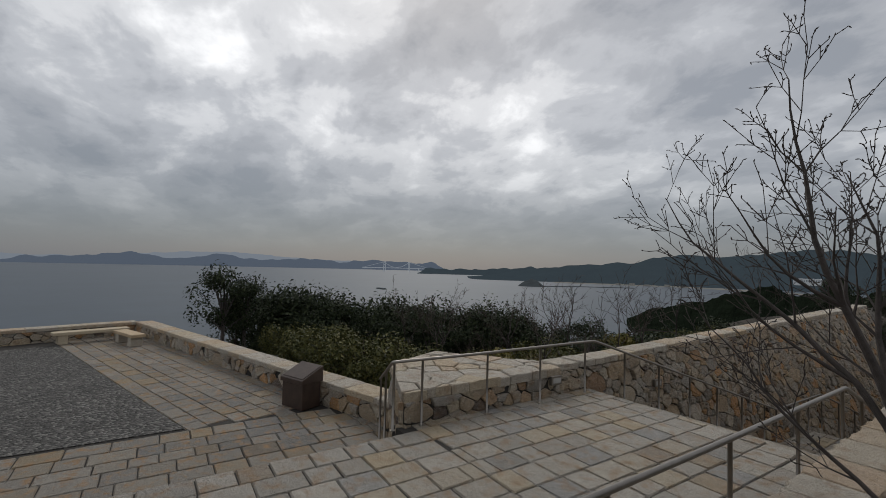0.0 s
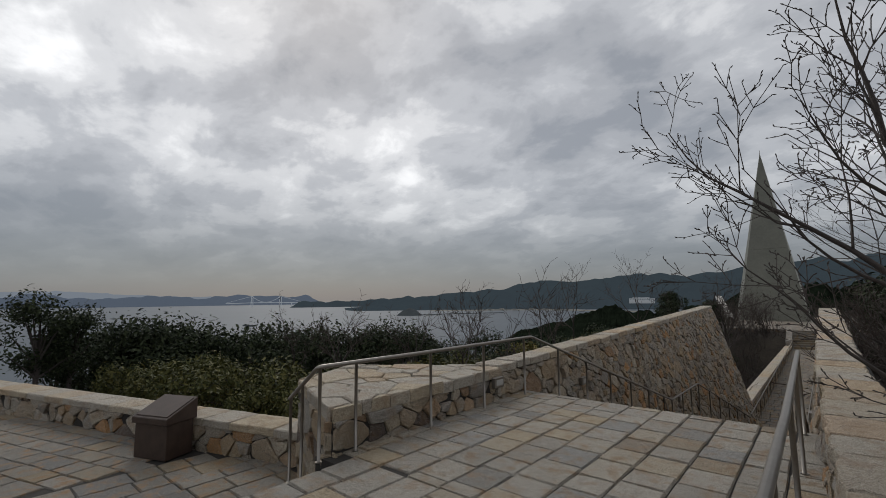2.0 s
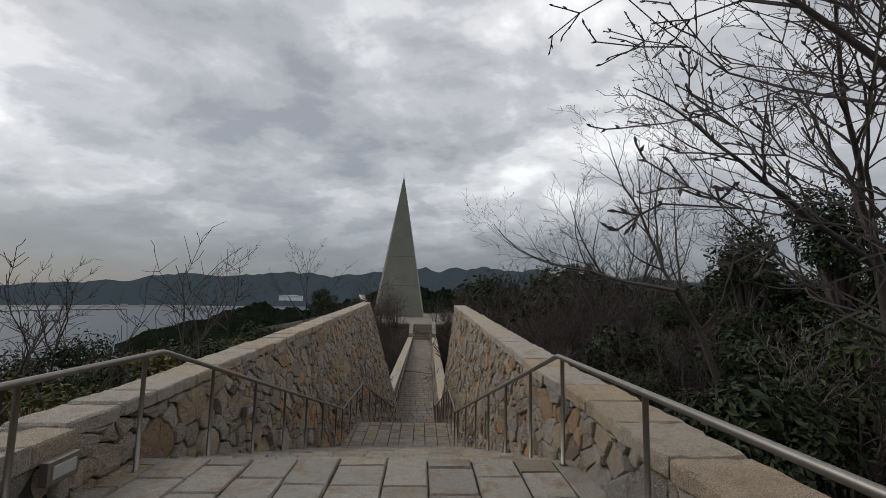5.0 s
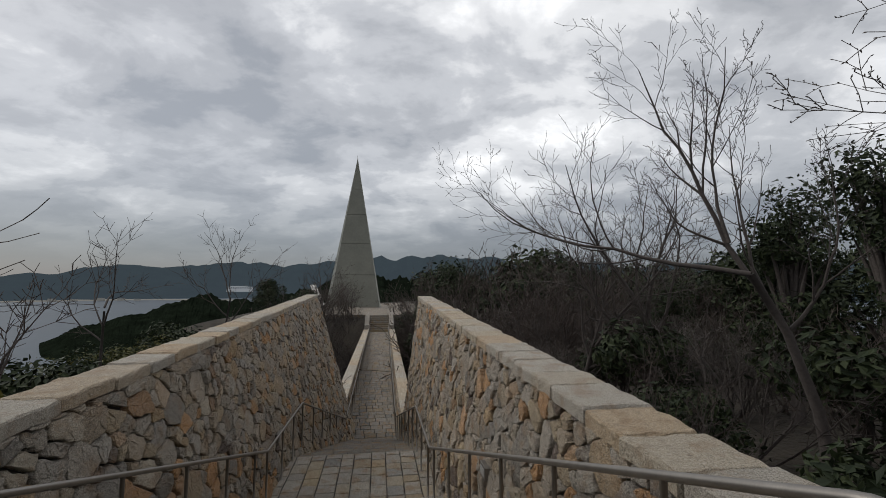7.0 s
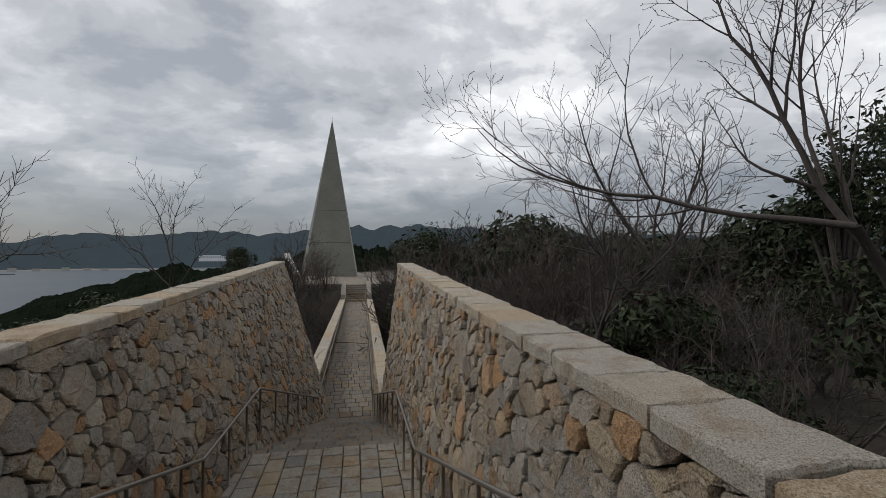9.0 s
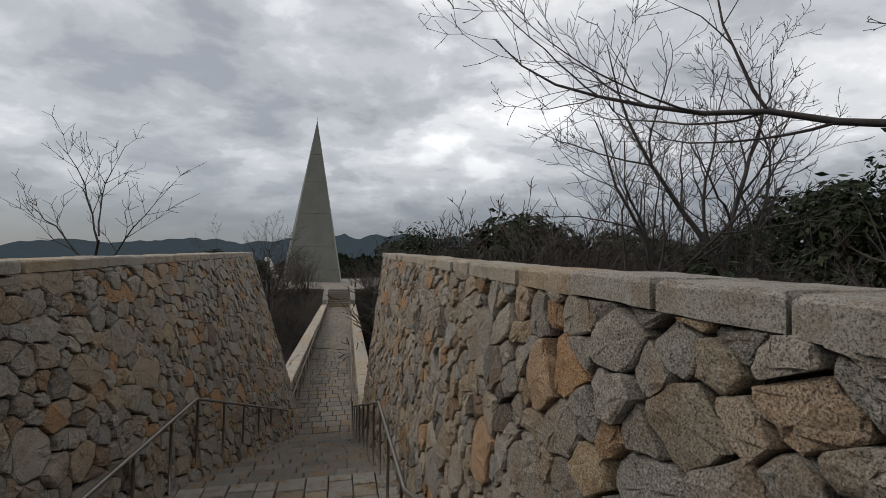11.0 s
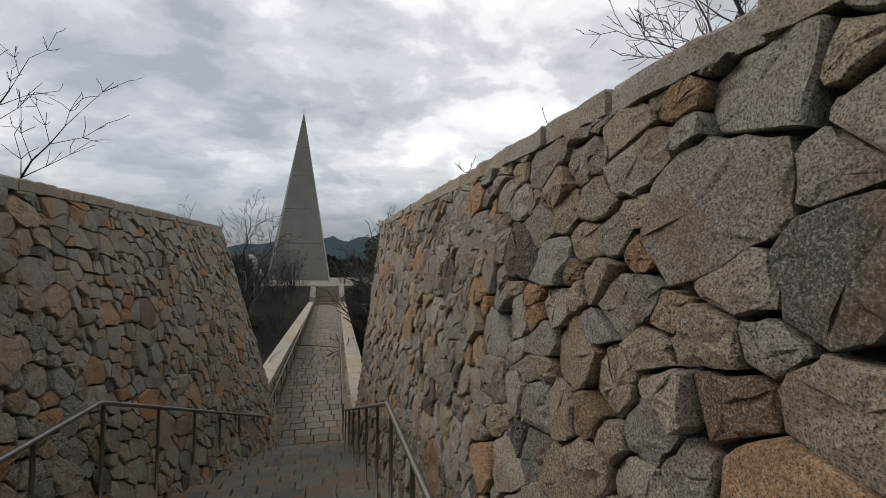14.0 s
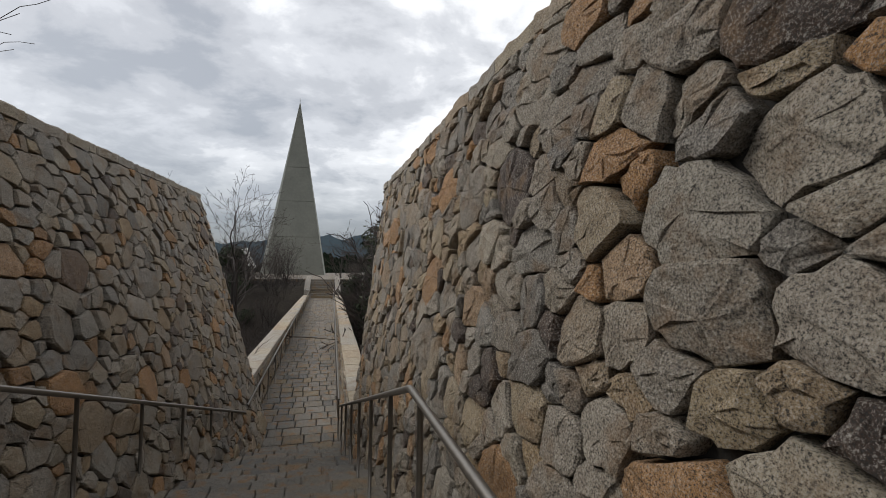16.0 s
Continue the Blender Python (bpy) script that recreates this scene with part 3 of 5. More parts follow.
def build_distance():
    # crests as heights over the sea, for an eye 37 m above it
    # haze of the five ranges below is painted into their materials as glow
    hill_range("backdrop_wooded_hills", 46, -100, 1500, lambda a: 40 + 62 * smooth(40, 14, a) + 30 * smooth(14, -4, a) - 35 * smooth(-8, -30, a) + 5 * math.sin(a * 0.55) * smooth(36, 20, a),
               M_HILL_MID, "dark wooded hills across the bay, haze painted on as glow", 1.0, 500, 8, 260, 0.16)
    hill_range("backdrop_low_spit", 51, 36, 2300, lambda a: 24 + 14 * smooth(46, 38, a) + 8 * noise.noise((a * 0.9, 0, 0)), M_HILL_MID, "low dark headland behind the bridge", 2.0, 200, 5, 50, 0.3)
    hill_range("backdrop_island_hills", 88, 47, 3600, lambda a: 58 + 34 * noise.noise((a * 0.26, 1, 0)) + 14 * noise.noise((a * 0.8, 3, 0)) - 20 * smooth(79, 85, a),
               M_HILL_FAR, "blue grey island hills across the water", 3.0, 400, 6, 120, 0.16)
    hill_range("backdrop_far_mountains", 80, 55, 4300, lambda a: 58 + 46 * math.exp(-((a - 71) / 6.5) ** 2), M_HILL_FARTHEST, "pale mountains with haze painted on as glow", 4.0, 300, 5, 60, 0.08)
    hill_range("backdrop_far_left_isles", 100, 80, 3900, lambda a: 42 + 20 * noise.noise((a * 0.35, 7, 0)), M_HILL_FARTHEST, "pale low islands with haze painted on as glow", 5.0, 200, 4, 40, 0.2)
    # nearer wooded spur that runs down to the bay
    hill_range("backdrop_wooded_spur", 29, -14, 330, lambda a: 8 + 17 * smooth(28, 16, a) + 14 * smooth(13, 2, a), M_HILL_NEAR, "dark wooded spur sloping to the bay", 6.0, 110, 14, 360, 0.22)
    # beach line
    v, f = [], []
    for i in range(60):
        az = 36 - 22 * i / 59
        w = 1 + 0.8 * noise.noise((az, 0, 3))
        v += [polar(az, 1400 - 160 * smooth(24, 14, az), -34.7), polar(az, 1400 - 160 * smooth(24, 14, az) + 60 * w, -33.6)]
    f = [(2 * i, 2 * i + 2, 2 * i + 3, 2 * i + 1) for i in range(59)]
    tagged(obj("backdrop_beach", v, f, M_SAND), "pale beach along the foot of the hills", "beach", kind="structure")
    # islet
    v, f, n = [], [], 22
    for j in range(6):
        for i in range(n):
            a = 2 * math.pi * i / n
            r = (1 - j / 5) ** 0.8 * (1 + 0.18 * noise.noise((math.cos(a), math.sin(a), j * 0.4)))
            v.append((30 * r * math.cos(a) * 0.95, 17 * r * math.sin(a), 16 * (j / 5) ** 0.9 * (1 + 0.2 * noise.noise((a, j, 2)))))
    for j in range(5):
        for i in range(n):
            f.append((j * n + i, j * n + (i + 1) % n, (j + 1) * n + (i + 1) % n, (j + 1) * n + i))
    isle = obj("rocky_islet", v, f, M_ROCK_ISLE)
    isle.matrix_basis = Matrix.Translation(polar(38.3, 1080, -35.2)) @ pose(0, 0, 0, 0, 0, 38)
    tagged(isle, "small dark rocky islet in the bay", "island")
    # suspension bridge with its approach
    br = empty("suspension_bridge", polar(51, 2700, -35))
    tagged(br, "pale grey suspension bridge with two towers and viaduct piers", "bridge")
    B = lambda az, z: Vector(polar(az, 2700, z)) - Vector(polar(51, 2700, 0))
    towers = (51.9, 54.6)
    for az in towers:
        tw = Heap()
        for o in (-0.09, 0.09):
            tw.add(tube_geo([B(az + o, 0), B(az + o * 0.8, 52)], 1.6, 6))
        for z in (20, 38, 51):
            tw.add(tube_geo([B(az - 0.09, z), B(az + 0.09, z)], 1.2, 6))
        tw.make("tower", M_BRIDGE, br)
    obj("deck", *tube_geo([B(46.5, 17), B(50, 19), B(52, 20), B(54.6, 20), B(57, 18)], 1.5, 6), M_BRIDGE, br)
    for o, name in ((0, "cable"), (0.05, "cable")):
        pts = [B(57, 20)]
        for k in range(13):
            a = 54.6 + (51.9 - 54.6) * k / 12
            pts.append(B(a + o, 23 + 28 * (2 * k / 12 - 1) ** 2))
        pts.append(B(49.6, 20))
        obj(name, *tube_geo(pts, 0.55, 4), M_BRIDGE, br)
    for az in (46.8, 47.6, 48.4, 49.2, 50.0, 50.8):
        obj("pier", *tube_geo([B(az, -1), B(az, 17.5)], 2.2, 6), M_BRIDGE, br)
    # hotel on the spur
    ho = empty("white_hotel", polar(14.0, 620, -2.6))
    ho.rotation_euler, ho.scale = (0, 0, radians(10)), (0.52, 0.52, 0.38)
    tagged(ho, "long low white hotel on a wooded slope", "building")
    obj("wall", *box_geo(-24, -6, -12, 24, 6, 2.2), M_WHITE, ho)
    obj("roof", *box_geo(-18, -5, 2.2, 14, 5, 4.6), M_WHITE, ho)
    for r in range(2):
        for c in range(14):
            obj("window", *box_geo(-22.5 + c * 3.3, -6.15, -2.4 + r * 2.3, -20.6 + c * 3.3, -6.0, -1.2 + r * 2.3), M_HILL_MID, ho)
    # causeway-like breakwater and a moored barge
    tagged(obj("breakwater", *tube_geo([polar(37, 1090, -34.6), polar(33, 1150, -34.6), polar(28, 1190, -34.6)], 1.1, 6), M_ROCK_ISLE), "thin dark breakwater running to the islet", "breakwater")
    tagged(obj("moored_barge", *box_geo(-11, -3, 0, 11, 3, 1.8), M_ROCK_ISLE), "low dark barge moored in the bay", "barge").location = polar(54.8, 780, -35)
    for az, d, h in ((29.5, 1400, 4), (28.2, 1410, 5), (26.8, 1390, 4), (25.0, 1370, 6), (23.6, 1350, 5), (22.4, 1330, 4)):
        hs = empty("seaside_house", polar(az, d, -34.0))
        tagged(hs, "small pale house by the beach far away", "house", "houses along the far beach")
        obj("wall", *box_geo(-5, -4, 0, 5, 4, h), M_SAND, hs)
        obj("roof", [(-5.5, -4.5, h), (5.5, -4.5, h), (5.5, 4.5, h), (-5.5, 4.5, h), (-5, 0, h + 2.2), (5, 0, h + 2.2)], [(0, 1, 5, 4), (2, 3, 4, 5), (1, 2, 5), (3, 0, 4), (3, 2, 1, 0)], M_HILL_MID, hs)


build_distance()


# ---- spire ----
def build_spire():
    s = empty("concrete_spire", (-5.25, 70.0, -1.84))
    tagged(s, "tall tapering grey-green concrete spire on a stone platform", "monument")
    H, w, d, lean = 21.35, 3.55, 2.6, 0.10
    levels = [0.0, 4.6, 9.0, 13.2, 16.9, H]

    def ring(z):
        k = 1 - z / H
        ox = lean * z / H
        return [(-w * k - 0.012 + ox, -0.15 * k, z), (w * k + ox, -d * 0.5 * k, z), (w * k * 0.86 + ox, d * 0.8 * k, z), (-w * k * 1.02 + ox, d * k, z)]

    for a, b in zip(levels, levels[1:]):
        lo, hi = ring(a), ring(b - 0.03 if b < H else b)
        obj("panel", lo + hi, [(3, 2, 1, 0), (4, 5, 6, 7), (0, 1, 5, 4), (1, 2, 6, 5), (2, 3, 7, 6), (3, 0, 4, 7)], M_CONCRETE, s)
    lo, hi = ring(0.0), ring(H)
    strip = [(lo[0][0] - 0.42, lo[0][1] + 0.25, 0), (lo[0][0] + 0.02, lo[0][1] - 0.02, 0), (lo[0][0] + 0.02, lo[0][1] + 0.5, 0)]
    tip = [(hi[0][0] - 0.03, hi[0][1], H), (hi[0][0], hi[0][1] - 0.02, H), (hi[0][0], hi[0][1] + 0.03, H)]
    obj("edge_fin", strip + tip, [(2, 1, 0), (3, 4, 5), (0, 1, 4, 3), (1, 2, 5, 4), (2, 0, 3, 5)], M_CONCRETE_LIGHT, s, label="pale edge fin of the spire")
    strip = [(lo[1][0] - 0.02, lo[1][1] - 0.03, 0), (lo[1][0] + 0.16, lo[1][1] + 0.1, 0), (lo[1][0], lo[1][1] + 0.4, 0)]
    tip = [(hi[1][0], hi[1][1] - 0.02, H), (hi[1][0] + 0.03, hi[1][1], H), (hi[1][0], hi[1][1] + 0.03, H)]
    obj("edge_fin", strip + tip, [(2, 1, 0), (3, 4, 5), (0, 1, 4, 3), (1, 2, 5, 4), (2, 0, 3, 5)], M_CONCRETE_LIGHT, s, label="pale edge fin of the spire")
    obj("lightning_rod", *tube_geo([(hi[0][0], 0, H - 0.1), (hi[0][0], 0, H + 0.55)], 0.03, 5), M_STEEL, s)
    # platform round it
    tagged(obj("pavement_platform", *prism_geo([(-9.5, Y_FAR + 3.4), (2.5, Y_FAR + 3.4), (4, 82), (-12, 82)], -5.5, -1.84), M_TILE_WORN_STUFF), "worn stone platform round the spire", "platform", kind="structure")
    wl = empty("platform_side_wall", (-8.1, 57.0, -1.84))
    tagged(wl, "low pale stone wall with a sloping coping beside the spire", "wall")
    obj("wall", *prism_geo([(-0.25, 0), (0.25, 0), (-2.5, 12), (-3.0, 12)], -2.0, [0.75, 0.75, 2.95, 2.95]), M_WALL_STUFF, wl)
    obj("coping", *prism_geo([(-0.36, -0.05), (0.36, -0.05), (-2.4, 12), (-3.12, 12)], [0.754, 0.754, 2.954, 2.954], [0.92, 0.92, 3.12, 3.12]), M_WHITE_STONE, wl)


build_spire()


# ---- corridor walls ----
def wall_core(name, ys, face, top, side, bottom, label):
    """The body behind the facing stones: mortar core, 0.45 m thick."""
    v, f = [], []
    for y in ys:
        zb, zt = bottom(y), top(y) - 0.15
        xi0, xi1 = face(y, zb) - side * 0.055, face(y, zt) - side * 0.055
        v += [(xi0, y, zb), (xi1, y, zt), (xi1 - side * 0.46, y, zt), (xi0 - side * 0.9, y, zb)]
    for k in range(len(ys) - 1):
        for i in range(4):
            j = (i + 1) % 4
            f.append((4 * k + i, 4 * k + j, 4 * k + 4 + j, 4 * k + 4 + i))
    f += [(0, 1, 2, 3), tuple(4 * (len(ys) - 1) + i for i in (3, 2, 1, 0))]
    ob = obj(name, v, f, M_JOINT)
    return tagged(ob, label, "wall", kind="structure")


wall_left = wall_core("wall_left", [6.6, 8.0, 10.0, 13.0, 16.0, 19.0, 22.0, Y_WALL_L], face_l, top_l, 1, lambda y: -1.0 if y < 7 else floor_z(y + 1.2) - 0.3,
                      "battered rubble granite wall with coping beside the stair")
wall_right = wall_core("wall_right", [3.9, 8.0, 13.0, 18.0, Y_WALL_R], face_r, top_r, -1, lambda y: -1.0 if y < 7 else floor_z(y + 1.2) - 0.3,
                       "battered rubble granite wall with coping beside the stair")

cells = rubble_cells(6.88, Y_WALL_L, lambda y: floor_z(y + 0.4) - 0.15, lambda y: top_l(y) - 0.108, 0.212, random.Random(11), coarse=1.25)
lay_wall(wall_left, cells, lambda u, v, o: (face_l(u, v) + o, u, v), lambda u, v: 3.9 < u < 17.0, random.Random(12), joint=0.0095)
cells = rubble_cells(3.9, Y_WALL_R, lambda y: floor_z(y + 0.4) - 0.15, lambda y: top_r(y) - 0.108, 0.205, random.Random(24), coarse=1.25)
lay_wall(wall_right, cells, lambda u, v, o: (face_r(u, v) - o, u, v), lambda u, v: 8.5 < u < 18.0, random.Random(22))
# end faces of the two walls
for side, owner, face, top, ye in ((1, wall_left, face_l, top_l, Y_WALL_L), (-1, wall_right, face_r, top_r, Y_WALL_R)):
    heap = Heap()
    rs = random.Random(31 + side)
    for cu, cv, ext, poly in rubble_cells(0.0, 0.5, lambda u: Z_CAUSE - 0.1, lambda u: top(ye) - 0.16, 0.24, rs):
        v, f = stone_geo(poly, cu, cv, rs)
        heap.add(([(face(ye, cv + b) - side * (cu + a), ye + 0.03 + o, cv + b) for a, b, o in v], f))
    tagged(heap.make("stone_rubble", M_WALL_STUFF, owner), kind="stuff")


def lay_coping(owner, face, top, side, y0, y1, width, rs, skip=None):
    y = y0
    while y < y1 - 0.2:
        l = min(rs.uniform(0.42, 0.70), y1 - y)
        a, b = y + 0.008, y + l - 0.008
        lap = 0.035 + rs.uniform(-0.014, 0.012)
        xi = lambda yy: face(yy, top(yy)) + side * lap
        k = rs.uniform(-0.010, 0.008)
        c = [(xi(a) - side * width, a, top(a) + k), (xi(a), a, top(a) + k), (xi(b), b, top(b) + k), (xi(b) - side * width, b, top(b) + k)]
        if side < 0:
            c = c[::-1]
        lay_slab("coping_stone", c, 0.105, M_CAP, owner, rs, 0.017, 0.08, 9)
        y += l


lay_coping(wall_left, face_l, top_l, 1, 6.9, Y_WALL_L + 0.05, 0.43, random.Random(41))
lay_coping(wall_right, face_r, top_r, -1, 3.95, Y_WALL_R + 0.05, 0.48, random.Random(42))


# broad pier at the head of the left wall
def build_pier(name, outline, top, bottom, label, seed, edges, size=0.36, flag=0.42):
    rs = random.Random(seed)
    owner = tagged(obj(name, *prism_geo([(x, y) for x, y in outline], bottom, top - 0.12), M_JOINT), label, "wall", kind="structure")
    for i in edges:
        a, b = Vector(outline[i]), Vector(outline[(i + 1) % len(outline)])
        l, d = (b - a).length, (b - a).normalized()
        nrm = Vector((d.y, -d.x))
        for cu, cv, ext, poly in rubble_cells(0.0, l, lambda u: bottom + 0.2, lambda u: top - 0.125, size, rs, coarse=1.2):
            v, f = stone_geo(poly, cu, cv, rs, bulge=0.045)
            w = [Vector((*(a + d * (cu + p) + nrm * (o + 0.005)), cv + q)) for p, q, o in v]
            c = sum(w, Vector()) / len(w)
            ob = obj("stone", [tuple(p - c) for p in w], f, M_WALL, owner)
            ob.location = c
    # flags on top, cut from irregular cells inside the outline
    xs, ys = [p[0] for p in outline], [p[1] for p in outline]
    for cu, cv, ext, poly in rubble_cells(min(xs) - 0.1, max(xs) + 0.1, lambda u: min(ys) - 0.1, lambda u: max(ys) + 0.2, flag, rs, 1.1):
        n = len(outline)
        for i in range(n):
            a, b = outline[i], outline[(i + 1) % n]
            nx, ny = b[1] - a[1], a[0] - b[0]
            k = 0.04 / math.hypot(nx, ny)
            if poly:
                poly = clip_poly(poly, a[0] + nx * k, a[1] + ny * k, nx, ny)
        if len(poly) < 3:
            continue
        mx, my = sum(p[0] for p in poly) / len(poly), sum(p[1] for p in poly) / len(poly)
        size_now = max(math.hypot(p[0] - mx, p[1] - my) for p in poly)
        if size_now < 0.06:
            continue
        k = 1 - 0.010 / size_now
        z = top + rs.uniform(-0.008, 0.012)
        lay_slab("coping_stone", [(mx + (p[0] - mx) * k, my + (p[1] - my) * k, z) for p in poly], 0.13, M_CAP, owner, rs, 0.006)
    return owner


build_pier("wall_pier_left", [(-4.06, 3.98), (-4.10, 6.88), (-4.65, 6.88), (-6.1, 5.75), (-5.62, 4.6)], 0.43, -0.9,
           "broad rubble granite pier topped with irregular flagstones", 51, (0, 3, 4), size=0.25)
build_pier("wall_pier_right", [(-0.52, 1.7), (0.45, 1.7), (0.35, 3.93), (-0.34, 3.93), (-0.52, 3.4)], 0.56, -0.9,
           "granite pier with pale capping slabs at the stair head", 52, (0, 2, 3, 4), flag=0.7)


# ---- paving ----
def paved(owner, x0, x1, y0, y1, z, col, lmin, lmax, rs, mat=M_TILE, thick=0.06, along="y", name="paving_stone", joint=0.014, keep=None, heap=None, turn=None):
    """Courses of cut stones of one width and mixed length."""
    c, n = 0.0, max(1, round(((x1 - x0) if along == "y" else (y1 - y0)) / col))
    w = ((x1 - x0) if along == "y" else (y1 - y0)) / n
    edges = [0.0] + [w * (k + rs.uniform(-0.09, 0.09)) for k in range(1, n)] + [w * n]
    for i in range(n):
        lo, hi = (y0, y1) if along == "y" else (x0, x1)
        p = lo - rs.uniform(0, lmin)
        while p < hi - 0.02:
            l = rs.uniform(lmin, lmax)
            a, b = max(p, lo), min(p + l, hi)
            if hi - b < 0.12:
                b = hi
            p = b
            if b - a < 0.05:
                continue
            j = joint * rs.uniform(0.6, 1.3) / 2
            s0, s1 = (x0 if along == "y" else y0) + edges[i], (x0 if along == "y" else y0) + edges[i + 1]
            zz = z + rs.uniform(-0.004, 0.004)
            if along == "y":
                cs = [(s0 + j, a + j, zz), (s1 - j, a + j, zz), (s1 - j, b - j, zz), (s0 + j, b - j, zz)]
            else:
                cs = [(a + j, s0 + j, zz), (b - j, s0 + j, zz), (b - j, s1 - j, zz), (a + j, s1 - j, zz)]
            if turn:
                cs = [(*turn(c0, c1), c2) for c0, c1, c2 in cs]
            if keep and not keep((cs[0][0] + cs[2][0]) / 2, (cs[0][1] + cs[2][1]) / 2):
                continue
            if heap is not None:
                heap.add(slab_geo(cs, thick, rs, 0.004))
            else:
                lay_slab(name, cs, thick, mat, owner, rs, 0.004)


floor_landing = tagged(obj("floor_landing", *prism_geo([(X_STEP + 0.03, -8.0), (1.2, -8.0), (1.2, 3.9), (-0.4, 3.9), (-0.4, Y_NOSE - 0.02), (-4.2, Y_NOSE - 0.02), (-4.2, 3.9), (X_STEP + 0.03, 3.9)], -0.6, -0.018), M_PAVE_JOINT),
                       "worn granite paving of the upper landing", "paving", kind="structure")
paved(floor_landing, -4.2, -0.42, 4.1, Y_NOSE, 0.0, 0.345, 0.30, 0.47, random.Random(66))
paved(floor_landing, X_STEP, -0.42, 0.6, 4.1, 0.0, 0.345, 0.30, 0.47, random.Random(61))
heap = Heap()
paved(None, X_STEP, 1.2, -8.0, 0.6, 0.0, 0.345, 0.30, 0.47, random.Random(62), heap=heap)
tagged(heap.make("paving_stones", M_TILE_STUFF, floor_landing), kind="stuff")
# steps the walker comes down on
for i in range(4):
    st = tagged(obj("floor_upper_step_%d" % (i + 1), *box_geo(-0.25 + 0.36 * i, -6.0, -0.3, 1.6, 1.66, 0.16 * (i + 1)), M_TILE), "granite step above the landing", "step", kind="structure")

stair = tagged(obj("floor_stair_upper", *prism_geo([(-4.2, Y_NOSE), (-0.3, Y_NOSE), (-0.7, Y_LAND2), (-3.8, Y_LAND2)], -4.6, [-0.2, -0.2, Z_LAND2 - 0.12, Z_LAND2 - 0.12]), M_PAVE_JOINT),
               "granite stair going down between the walls", "stairs", kind="structure")
rs = random.Random(63)
for k in range(12):
    y0, z = Y_NOSE + RUN1 * k, -RISE1 * (k + 1)
    paved(stair, face_l(y0, z) - 0.02, face_r(y0, z) + 0.02, y0 - 0.01, y0 + RUN1, z, RUN1, 0.26, 0.46, rs, thick=0.16, along="x", name="step_stone", joint=0.014)
landing2 = tagged(obj("floor_landing_lower", *prism_geo([(-3.75, Y_LAND2), (-0.85, Y_LAND2), (-0.88, Y_END2), (-3.7, Y_END2)], -4.6, Z_LAND2 - 0.02), M_PAVE_JOINT),
                  "granite paving of the lower landing", "paving", kind="structure")
paved(landing2, -3.74, -0.88, Y_LAND2, Y_END2, Z_LAND2, 0.30, 0.26, 0.46, random.Random(64))
stair2 = tagged(obj("floor_stair_lower", *prism_geo([(-3.75, Y_END2), (-0.9, Y_END2), (-1.2, Y_FOOT), (-3.4, Y_FOOT)], -5.4, [Z_LAND2 - 0.2, Z_LAND2 - 0.2, Z_CAUSE - 0.1, Z_CAUSE - 0.1]), M_PAVE_JOINT),
                "granite stair going down to the causeway", "stairs", kind="structure")
for k in range(13):
    y0, z = Y_END2 + RUN2 * k, Z_LAND2 - RISE2 * (k + 1)
    paved(stair2, face_l(y0, z) - 0.02, face_r(y0, z) + 0.02, y0 - 0.01, y0 + RUN2, z, RUN2, 0.26, 0.46, rs, M_TILE_WORN, thick=0.16, along="x", name="step_stone", joint=0.014)

# causeway with parapets
CX0, CX1 = -2.08, -1.78   # middle line at its two ends


def cx(y):
    return CX0 + (CX1 - CX0) * (y - Y_FOOT) / (Y_FAR - Y_FOOT)


cw = tagged(obj("floor_causeway", *prism_geo([(CX0 - 1.2, Y_FOOT), (CX0 + 1.2, Y_FOOT), (CX1 + 1.2, Y_FAR + 0.5), (CX1 - 1.2, Y_FAR + 0.5)], -7.5, [Z_CAUSE - 0.03, Z_CAUSE - 0.03, Z_FAR - 0.03, Z_FAR - 0.03]), M_PAVE_JOINT),
            "narrow paved causeway between low parapets", "path", kind="structure")
heap, rs = Heap(), random.Random(65)
y = Y_FOOT
while y < Y_FAR:
    l = 0.42
    c = cx(y)
    p = c - 1.0
    while p < c + 0.99:
        w = min(rs.uniform(0.24, 0.48), c + 1.0 - p)
        if c + 1.0 - p - w < 0.1:
            w = c + 1.0 - p
        z = floor_z(y) + rs.uniform(-0.004, 0.004)
        zb = z + floor_z(y + l) - floor_z(y)
        cs = [(p + 0.011, y + 0.011, z), (p + w - 0.011, y + 0.011, z), (p + w - 0.011, y + l - 0.011, zb), (p + 0.011, y + l - 0.011, zb)]
        if y < 34:
            lay_slab("paving_stone", cs, 0.06, M_TILE_WORN, cw, rs, 0.004)
        else:
            heap.add(slab_geo(cs, 0.06, rs, 0.004))
        p += w
    y += l
tagged(heap.make("paving_stones", M_TILE_WORN_STUFF, cw), kind="stuff")
